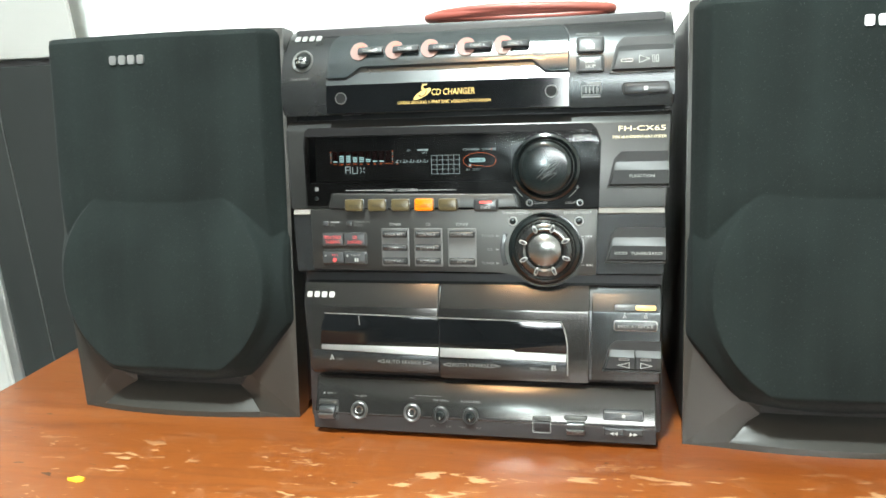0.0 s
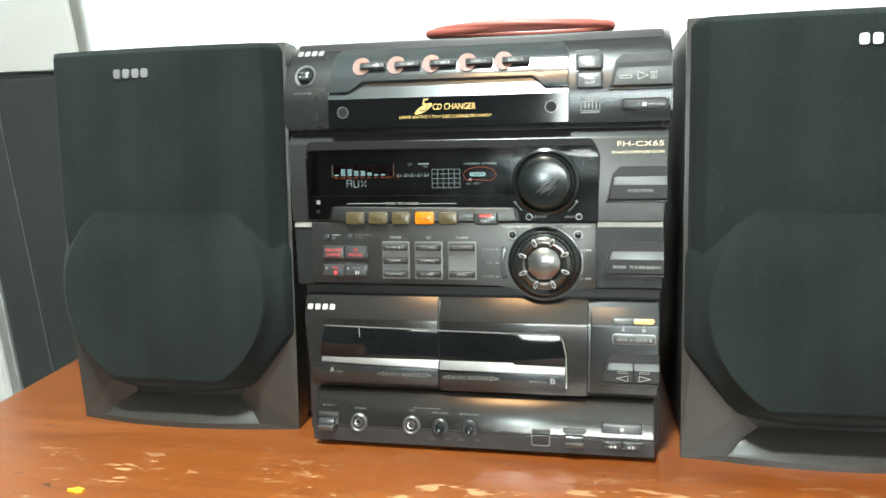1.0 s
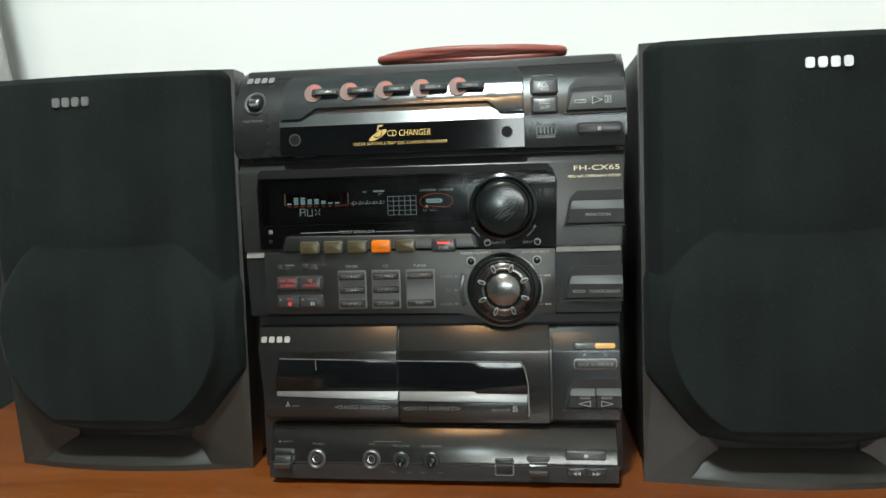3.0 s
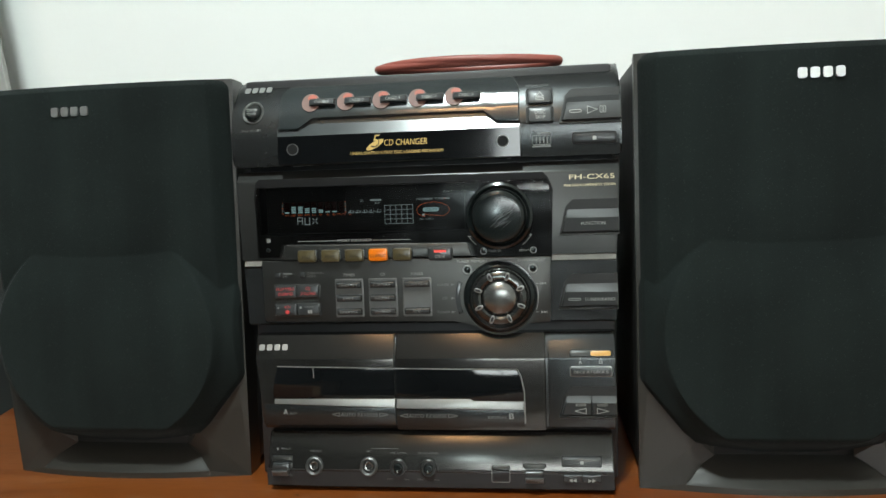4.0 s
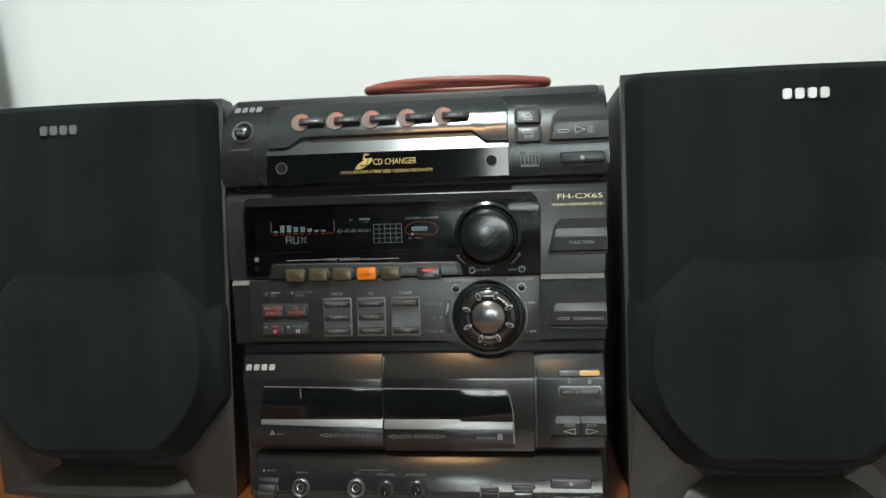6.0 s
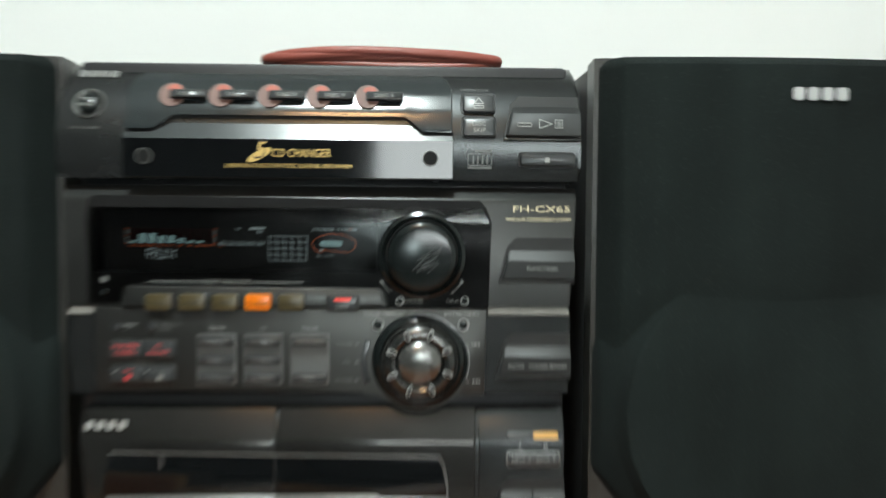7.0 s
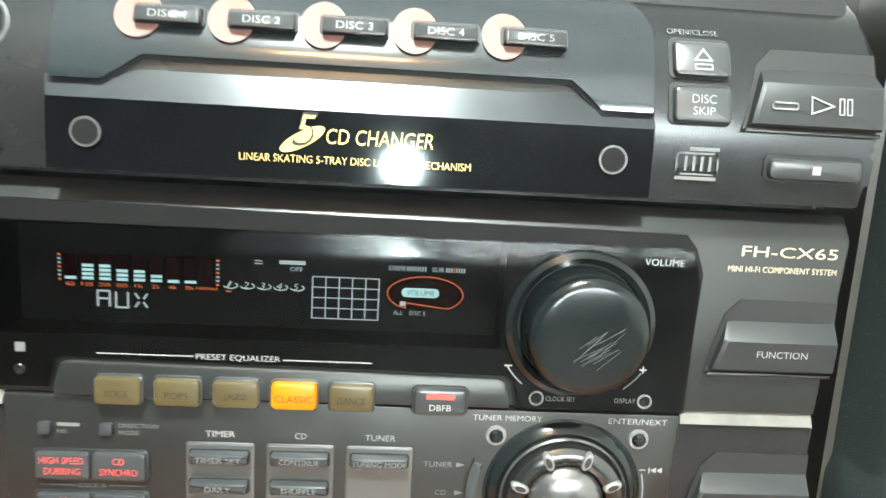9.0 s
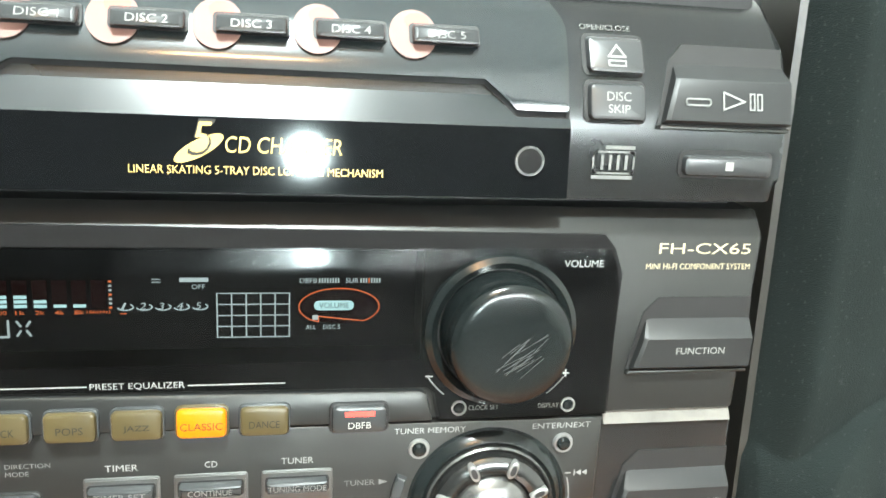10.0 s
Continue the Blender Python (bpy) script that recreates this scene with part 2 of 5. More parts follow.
def wood_material():
    m = bpy.data.materials.new("varnished_wood")
    m.use_nodes = True
    nt = m.node_tree
    b = nt.nodes["Principled BSDF"]
    b.inputs["Coat Weight"].default_value = 0.12
    b.inputs["Coat Roughness"].default_value = 0.25
    co = nt.nodes.new("ShaderNodeTexCoord")
    mp = nt.nodes.new("ShaderNodeMapping")
    mp.inputs["Scale"].default_value = (0.12, 1.0, 1.0)
    nt.links.new(co.outputs["Object"], mp.inputs["Vector"])

    def noise_node(scale, detail, vec, dist=0.0):
        n = nt.nodes.new("ShaderNodeTexNoise")
        n.inputs["Scale"].default_value, n.inputs["Detail"].default_value, n.inputs["Distortion"].default_value = scale, detail, dist
        nt.links.new(vec, n.inputs["Vector"])
        return n.outputs["Fac"]

    def ranged(value, a, b2, lo, hi):
        n = nt.nodes.new("ShaderNodeMapRange")
        for k, v in (("From Min", a), ("From Max", b2), ("To Min", lo), ("To Max", hi)):
            n.inputs[k].default_value = v
        nt.links.new(value, n.inputs["Value"])
        return n.outputs[0]

    def mixed(fac, one, two):
        n = nt.nodes.new("ShaderNodeMix")
        n.data_type = "RGBA"
        nt.links.new(fac, n.inputs["Factor"])
        for sock, v in ((n.inputs["A"], one), (n.inputs["B"], two)):
            if isinstance(v, tuple):
                sock.default_value = (*v, 1)
            else:
                nt.links.new(v, sock)
        return n.outputs["Result"]

    grain = noise_node(85, 6, mp.outputs[0], 0.8)
    wide = noise_node(9, 4, mp.outputs[0], 0.5)
    base = mixed(ranged(wide, 0.35, 0.65, 0, 1), (0.150, 0.036, 0.006), (0.225, 0.064, 0.011))
    base = mixed(ranged(grain, 0.5, 0.75, 0, 0.55), base, (0.10, 0.025, 0.006))
    sx = nt.nodes.new("ShaderNodeSeparateXYZ")
    nt.links.new(co.outputs["Object"], sx.inputs[0])
    worn = ranged(sx.outputs["Y"], -0.07, -0.02, 1.0, 0.0)
    mp2 = nt.nodes.new("ShaderNodeMapping")
    mp2.inputs["Scale"].default_value = (0.45, 1.0, 1.0)
    nt.links.new(co.outputs["Object"], mp2.inputs["Vector"])
    chips = noise_node(110, 4, mp2.outputs[0], 0.7)
    areas = noise_node(16, 3, co.outputs["Object"])
    mask = nt.nodes.new("ShaderNodeMath")
    mask.operation = "MULTIPLY"
    nt.links.new(ranged(chips, 0.600, 0.645, 0, 0.85), mask.inputs[0])
    nt.links.new(ranged(areas, 0.40, 0.52, 0, 1), mask.inputs[1])
    mask2 = nt.nodes.new("ShaderNodeMath")
    mask2.operation = "MULTIPLY"
    nt.links.new(mask.outputs[0], mask2.inputs[0])
    nt.links.new(worn, mask2.inputs[1])
    base = mixed(mask2.outputs[0], base, (0.44, 0.25, 0.12))
    bare = nt.nodes.new("ShaderNodeMath")
    bare.operation = "MULTIPLY"
    nt.links.new(ranged(noise_node(11, 6, mp2.outputs[0], 0.6), 0.55, 0.60, 0, 0.75), bare.inputs[0])
    nt.links.new(ranged(sx.outputs["Y"], -0.125, -0.095, 1.0, 0.0), bare.inputs[1])
    base = mixed(bare.outputs[0], base, (0.46, 0.29, 0.15))
    scuff = noise_node(22, 7, co.outputs["Object"], 2.0)
    base = mixed(ranged(scuff, 0.56, 0.72, 0, 0.10), base, (0.42, 0.27, 0.16))
    dark = noise_node(120, 2, mp2.outputs[0], 1.0)
    mp2.inputs["Location"].default_value = (0.3, 0.1, 0)
    base = mixed(ranged(dark, 0.72, 0.75, 0, 0.9), base, (0.035, 0.015, 0.008))
    nt.links.new(base, b.inputs["Base Color"])
    nt.links.new(ranged(wide, 0.3, 0.7, 0.28, 0.45), b.inputs["Roughness"])
    bp = nt.nodes.new("ShaderNodeBump")
    bp.inputs["Strength"].default_value, bp.inputs["Distance"].default_value = 0.25, 0.0006
    nt.links.new(chips, bp.inputs["Height"])
    nt.links.new(bp.outputs[0], b.inputs["Normal"])
    return m


WOOD = wood_material()

# ---- building helpers; places are in decimetres from the left front foot of the stereo on the table ----
TABLE = 0.75


BOARD = False


def at(x, y, z):
    """Metres from decimetres; while BOARD is set, places go to the display board behind the window."""
    if BOARD:
        x, y, z = 1.065 * x - 0.067, y + 0.088, 1.065 * z - 0.166
    return Vector((x / 10, y / 10, TABLE + z / 10))


def cut_out(ob, x0, x1, y0, y1, z0, z1):
    """Takes a block out of ob."""
    block = link("block", box(x0, x1, y0, y1, z0, z1), BLACK, smooth=False)
    block.matrix_world = ob.matrix_world
    mod = ob.modifiers.new("cut", "BOOLEAN")
    mod.operation, mod.object = "DIFFERENCE", block
    bpy.context.view_layer.update()
    old = ob.data
    me = bpy.data.meshes.new_from_object(ob.evaluated_get(bpy.context.evaluated_depsgraph_get()))
    ob.modifiers.clear()
    ob.data = me
    bpy.data.meshes.remove(old)
    bpy.data.objects.remove(block)


def link(name, bm, mat, parent=None, label="", smooth=True):
    bmesh.ops.recalc_face_normals(bm, faces=bm.faces)
    me = bpy.data.meshes.new(name)
    bm.to_mesh(me)
    bm.free()
    me.materials.append(mat)
    if smooth:
        for p in me.polygons:
            p.use_smooth = True
        me.set_sharp_from_angle(angle=radians(32))
    ob = new(name, me)
    if parent:
        ob.parent = parent
        if parent.type == "EMPTY":
            ob.matrix_parent_inverse = Matrix.Translation(-parent.location)
    return tagged(ob, label) if label else ob


part = link


def base_at(name, x, y, z, label, category, group=""):
    e = new(name)
    e.empty_display_size = 0.05
    e.location = at(x, y, z)
    return tagged(e, label, category, group)


def box(x0, x1, y0, y1, z0, z1, bevel=0.0, segments=2):
    bm = bmesh.new()
    bmesh.ops.create_cube(bm, size=1)
    for v in bm.verts:
        v.co = at(x0 + (v.co.x + 0.5) * (x1 - x0), y0 + (v.co.y + 0.5) * (y1 - y0), z0 + (v.co.z + 0.5) * (z1 - z0))
    if bevel:
        bmesh.ops.bevel(bm, geom=bm.edges[:], offset=bevel / 10, segments=segments, profile=0.5, affect="EDGES")
    return bm


def prism(poly, y0, y1, bevel=0.0, lean=None):
    """A plate with the outline poly in x and z, its front at y0; lean(z) is added to y."""
    bm = bmesh.new()
    lean = lean or (lambda z: 0.0)
    front = [bm.verts.new(at(x, y0 + lean(z), z)) for x, z in poly]
    back = [bm.verts.new(at(x, y1 + lean(z), z)) for x, z in poly]
    bm.faces.new(front)
    bm.faces.new(back[::-1])
    n = len(poly)
    edges = []
    for i in range(n):
        bm.faces.new((front[i], back[i], back[(i + 1) % n], front[(i + 1) % n]))
    if bevel:
        edges = [e for e in bm.edges if e.verts[0] in front and e.verts[1] in front]
        bmesh.ops.bevel(bm, geom=edges, offset=bevel / 10, segments=2, profile=0.5, affect="EDGES")
    return bm


def rounded(x0, x1, z0, z1, r, n=4):
    out = []
    for cx, cz, a0 in ((x1 - r, z1 - r, 0), (x0 + r, z1 - r, 90), (x0 + r, z0 + r, 180), (x1 - r, z0 + r, 270)):
        for k in range(n + 1):
            a = radians(a0 + 90 * k / n)
            out.append((cx + r * math.cos(a), cz + r * math.sin(a)))
    return out


def bar(profile, x0, x1, dx0=0.0, dx1=0.0, bevel=0.0):
    """The outline profile of (y, z) drawn out from x0 to x1; dx0 and dx1 pull the ends in towards the foot of the profile."""
    bm = bmesh.new()
    zs = [z for _, z in profile]
    lo, hi = min(zs), max(zs)
    a = [bm.verts.new(at(x0 + dx0 * (hi - z) / (hi - lo), y, z)) for y, z in profile]
    b = [bm.verts.new(at(x1 - dx1 * (hi - z) / (hi - lo), y, z)) for y, z in profile]
    bm.faces.new(a)
    bm.faces.new(b[::-1])
    n = len(profile)
    for i in range(n):
        bm.faces.new((a[i], b[i], b[(i + 1) % n], a[(i + 1) % n]))
    if bevel:
        edges = [e for e in bm.edges if (e.verts[0] in a and e.verts[1] in a) or (e.verts[0] in b and e.verts[1] in b)]
        bmesh.ops.bevel(bm, geom=edges, offset=bevel / 10, segments=3, profile=0.5, affect="EDGES")
    return bm


def lathe(profile, cx, cz, n=48, cy=0.0, lean=0.0):
    """The outline profile of (radius, y) turned about the axis that points at the viewer."""
    bm = bmesh.new()
    rings = []
    for r, y in profile:
        if r < 1e-4:
            rings.append([bm.verts.new(at(cx, cy + y, cz))])
        else:
            rings.append([bm.verts.new(at(cx + r * math.cos(2 * math.pi * k / n), cy + y + lean * r * math.sin(2 * math.pi * k / n), cz + r * math.sin(2 * math.pi * k / n))) for k in range(n)])
    for p, q in zip(rings, rings[1:]):
        for k in range(n):
            f = [p[k % len(p)], p[(k + 1) % len(p)], q[(k + 1) % len(q)], q[k % len(q)]]
            f = list(dict.fromkeys(f))
            if len(f) > 2:
                bm.faces.new(f)
    return bm


def sheet(xs, low, high, depth, rows, thick):
    """A curved plate: columns at xs from low(x) to high(x), at depth(x, z), with a rim that goes back by thick."""
    bm = bmesh.new()
    grid = []
    for x in xs:
        a, b = low(x), high(x)
        grid.append([bm.verts.new(at(x, depth(x, a + (b - a) * k / rows), a + (b - a) * k / rows)) for k in range(rows + 1)])
    for p, q in zip(grid, grid[1:]):
        for k in range(rows):
            bm.faces.new((p[k], q[k], q[k + 1], p[k + 1]))
    rim = [v for v in grid[0]] + [c[-1] for c in grid[1:]] + grid[-1][-2::-1] + [c[0] for c in grid[-2:0:-1]]
    back = [bm.verts.new(v.co + Vector((0, thick / 10, 0))) for v in rim]
    for k in range(len(rim)):
        j = (k + 1) % len(rim)
        bm.faces.new((rim[k], rim[j], back[j], back[k]))
    return bm


def lettering(body, x0, x1, z0, z1, y, mat, parent, lean=0.0, slant=0.0, keep=False, name="lettering"):
    """Flat print that fills the given box; lean: how far y grows for each z. keep: keeps the letters' own width."""
    cu = bpy.data.curves.new(name, "FONT")
    cu.body, cu.size, cu.shear, cu.resolution_u = body, 1.0, slant, 3
    tmp = bpy.data.objects.new(name, cu)
    scene.collection.objects.link(tmp)
    me = bpy.data.meshes.new_from_object(tmp.evaluated_get(bpy.context.evaluated_depsgraph_get()))
    bpy.data.objects.remove(tmp)
    co = np.array([v.co[:] for v in me.vertices])
    lo, hi = co.min(0), co.max(0)
    for v in me.vertices:
        u, w = (v.co.x - lo[0]) / (hi[0] - lo[0]), (v.co.y - lo[1]) / (hi[1] - lo[1])
        z = z0 + w * (z1 - z0)
        v.co = at(x0 + u * (x1 - x0), y + lean * (z - z0), z)
    me.materials.clear()
    me.materials.append(mat)
    ob = new(name, me)
    ob.parent = parent
    return ob


def strip(name, x0, x1, z0, z1, y, mat, parent, lean=0.0):
    bm = bmesh.new()
    bm.faces.new([bm.verts.new(at(x, y + lean * (z - z0), z)) for x, z in ((x0, z0), (x1, z0), (x1, z1), (x0, z1))])
    return link(name, bm, mat, parent, smooth=False)


def outline(name, pts, w, y, mat, parent, closed=True, lean=0.0, zref=0.0):
    """A thin printed line along pts of (x, z)."""
    bm = bmesh.new()
    n = len(pts)
    for i in range(n if closed else n - 1):
        (xa, za), (xb, zb) = pts[i], pts[(i + 1) % n]
        d = math.hypot(xb - xa, zb - za) or 1
        nx, nz = -(zb - za) / d * w / 2, (xb - xa) / d * w / 2
        ex, ez = (xb - xa) / d * w / 2, (zb - za) / d * w / 2
        q = [(xa + nx - ex, za + nz - ez), (xa - nx - ex, za - nz - ez), (xb - nx + ex, zb - nz + ez), (xb + nx + ex, zb + nz + ez)]
        bm.faces.new([bm.verts.new(at(x, y + lean * (z - zref), z)) for x, z in q])
    return link(name, bm, mat, parent, smooth=False)


def ellipse(cx, cz, rx, rz, n=28, a0=0, a1=360):
    return [(cx + rx * math.cos(radians(a0 + (a1 - a0) * k / n)), cz + rz * math.sin(radians(a0 + (a1 - a0) * k / n))) for k in range(n)]


def maker_badge(x0, x1, z0, z1, y, parent, depth=0.012, lean=0.0):
    """A raised silver maker's badge as four plain blocks."""
    w = (x1 - x0) / 4
    bm = bmesh.new()
    for k in range(4):
        p = rounded(x0 + w * k + 0.13 * w, x0 + w * (k + 1) - 0.13 * w, z0, z1, min(w, z1 - z0) * 0.22, 2)
        f = [bm.verts.new(at(x, y - depth + lean * (z - z0), z)) for x, z in p]
        b = [bm.verts.new(at(x, y + lean * (z - z0), z)) for x, z in p]
        bm.faces.new(f)
        for i in range(len(p)):
            j = (i + 1) % len(p)
            bm.faces.new((f[i], b[i], b[j], f[j]))
    return part("maker_badge", bm, BADGE, parent, "raised silver badge of plain blocks")


# ---- the room ----
def structure(name, bm, mat, label):
    ob = link(name, bm, mat, None, smooth=False)
    return tagged(ob, label, name.split("_")[0], "", "structure")


WALL = 4.6
structure("floor", box(-17, 25, -46, WALL + 1, -8.5, -7.5), FLOORM, "plain dark grey tiled floor of the room")
structure("wall_north", box(-17, 25, WALL, WALL + 1, -7.5, 18.5), PAINT, "white painted plaster wall behind the table")
def joined(boxes):
    bm = boxes[0]
    for other in boxes[1:]:
        me = bpy.data.meshes.new("piece")
        other.to_mesh(me)
        other.free()
        bm.from_mesh(me)
        bpy.data.meshes.remove(me)
    return bm


# the wall behind the camera has a wide high window
SILL, HEAD, WEST, EAST = 6.4, 12.6, -1.1, 23.0
structure("wall_south", joined([box(-17, 25, -46, -45, -7.5, SILL), box(-17, 25, -46, -45, HEAD, 18.5), box(-17, WEST, -46, -45, SILL, HEAD), box(EAST, 25, -46, -45, SILL, HEAD)]), UNSEEN_DARK, "unseen wall with a window, kept dark to dim reflections")
win = structure("window_1", box(WEST - 0.4, EAST + 0.4, -45.0, -44.4, SILL - 0.5, SILL - 0.02, 0.05), TRIM, "wide high window with grey frame")
for k in range(4):
    x = WEST + (EAST - WEST - 0.5) * k / 3
    part("window_frame", box(x, x + 0.5, -45.7, -45.2, SILL, HEAD, 0.04), TRIM, win)
structure("backdrop", box(WEST - 6, EAST + 6, -50, -49.8, SILL - 4, HEAD + 5), DAYLIGHT, "pale sky outside the window")
structure("wall_west", box(-18, -17, -46, WALL + 1, -7.5, 18.5), UNSEEN_DARK, "unseen side wall, kept dark to dim the left side")
structure("wall_east", box(25, 26, -46, WALL + 1, -7.5, 18.5), PAINT, "white painted plaster wall at the side")
structure("ceiling", box(-18, 26, -46, WALL + 1, 18.5, 19.5), CEIL, "white painted flat ceiling")


def ceiling_lamp():
    e = base_at("ceiling_lamp", 0.2, -10.0, 18.5, "small square white ceiling lamp, switched on", "lamp")
    part("frame", box(-0.9, 1.3, -11.1, -8.9, 18.36, 18.5, 0.04), TRIM, e)
    part("diffuser", box(-0.75, 1.15, -10.95, -9.05, 18.30, 18.37, 0.02), DIFFUSER, e)


ceiling_lamp()


def batten_lamp():
    e = base_at("batten_lamp", -0.4, -20.8, 18.5, "warm linear ceiling lamp with a glowing tube, switched on", "lamp")
    part("housing", box(-2.8, 2.0, -21.15, -20.45, 18.22, 18.5, 0.04), TRIM, e)
    part("tube", box(-2.6, 1.8, -21.0, -20.6, 17.98, 18.20, 0.09, 4), BULB, e, "warm glowing tube")


batten_lamp()


def table():
    e = base_at("wooden_table", 0, 0, -7.5, "orange varnished wooden table, scratched and chipped near its front edge", "table")
    bm = bmesh.new()
    corners = [(-2.53, -2.5), (-3.85, 3.3), (9.5, 3.3), (9.5, -2.5)]
    top = [bm.verts.new(at(x, y, 0)) for x, y in corners]
    low = [bm.verts.new(at(x, y, -0.35)) for x, y in corners]
    bm.faces.new(top)
    bm.faces.new(low[::-1])
    for i in range(len(corners)):
        j = (i + 1) % len(corners)
        bm.faces.new((top[i], low[i], low[j], top[j]))
    bmesh.ops.bevel(bm, geom=[ed for ed in bm.edges if ed.verts[0] in top and ed.verts[1] in top], offset=0.004, segments=3, profile=0.5, affect="EDGES")
    part("tabletop", bm, WOOD, e)
    part("apron", box(-2.2, 9.0, -2.2, -2.0, -1.4, -0.352), WOOD, e)
    for x, y in ((-2.1, -2.1), (8.9, -2.1), (-3.3, 2.8), (8.9, 2.8)):
        part("leg", box(x - 0.3, x + 0.3, y - 0.3, y + 0.3, -7.5, -0.352, 0.05), WOOD, e)


table()


def leaning_cabinet():
    """A tall two-door steel cabinet that leans to its side."""
    e = base_at("steel_cabinet", -6.5, 3.9, -7.5, "tall leaning steel cabinet, light upper door, shade painted into lower door", "cabinet")
    a = radians(9.0)

    def tilt(bm):
        for v in bm.verts:
            x, z = v.co.x, v.co.z - TABLE
            v.co.x = -0.427 + x - z * math.tan(a)
            v.co.z = TABLE + 0.391 + z
        return bm

    part("body", tilt(box(-5.0, -0.35, 3.5, 3.75, -11.41, 7.0, 0.03)), LIGHTSTEEL, e)
    part("upper_door", tilt(box(-5.0, 0.02, 3.4, 3.5, -0.48, 7.0, 0.03)), LIGHTSTEEL, e, "light grey steel door")
    part("gap_rail", tilt(box(-4.99, -0.1, 3.46, 3.5, -0.565, -0.49)), BLACK, e)
    # lower door and panel carry their shade in the colour
    part("lower_door", tilt(box(-1.26, 0.02, 3.4, 3.5, -11.41, -0.57, 0.02)), SHADEDSTEEL, e, "grey steel door with shade painted into its colour")
    part("lower_panel", tilt(box(-1.80, -1.285, 3.41, 3.5, -11.41, -0.57, 0.015)), SHADEDSTEEL, e)
    part("trim_strip", tilt(box(-1.282, -1.263, 3.395, 3.5, -11.41, -0.57)), PANEL, e, "thin grey vertical strip")
    part("edge_profile", tilt(box(-1.96, -1.81, 3.38, 3.5, -11.41, -0.57, 0.02)), DULL, e, "grey aluminium edge profile")
    part("edge_strip", tilt(box(-2.04, -1.97, 3.36, 3.5, -11.41, -0.57, 0.02)), LIGHTSTEEL, e, "pale vertical edge strip")
    part("side_panel", tilt(box(-5.0, -2.05, 3.42, 3.5, -11.41, -0.57, 0.02)), LIGHTSTEEL, e)


leaning_cabinet()

# ---- loudspeakers ----
def smooth01(v):
    v = max(0.0, min(1.0, v))
    return v * v * (3 - 2 * v)


def grille_depth(x, z, side):
    """How far the cloth stands back: a round raised disc for the woofer, a gently bowed field above it."""
    edge = 0.991 - abs(x)
    r = math.hypot(x, z - 1.16) * 1.02
    if r < 0.87:
        disc = -0.17 + 0.05 * smooth01((z - 1.35) / 0.6) - 0.03 * (1 - (r / 0.87) ** 2)
    else:
        disc = -0.17 + 0.05 * smooth01((z - 1.35) / 0.6) + min(0.45, 0.03 * smooth01((r - 0.86) / 0.07) + (r - 0.87) * 0.95)
    up = 0.25 + 0.75 * smooth01((z - 0.95) / 0.95)
    field = 0.07 - up * (0.15 * smooth01(edge / 0.14 + 0.05) + 0.07 * (1 - x * x))
    field += 0.05 * smooth01((z - 3.04) / 0.07) ** 2
    return min(disc if r < 1.25 else 0.3, field, 0.075)


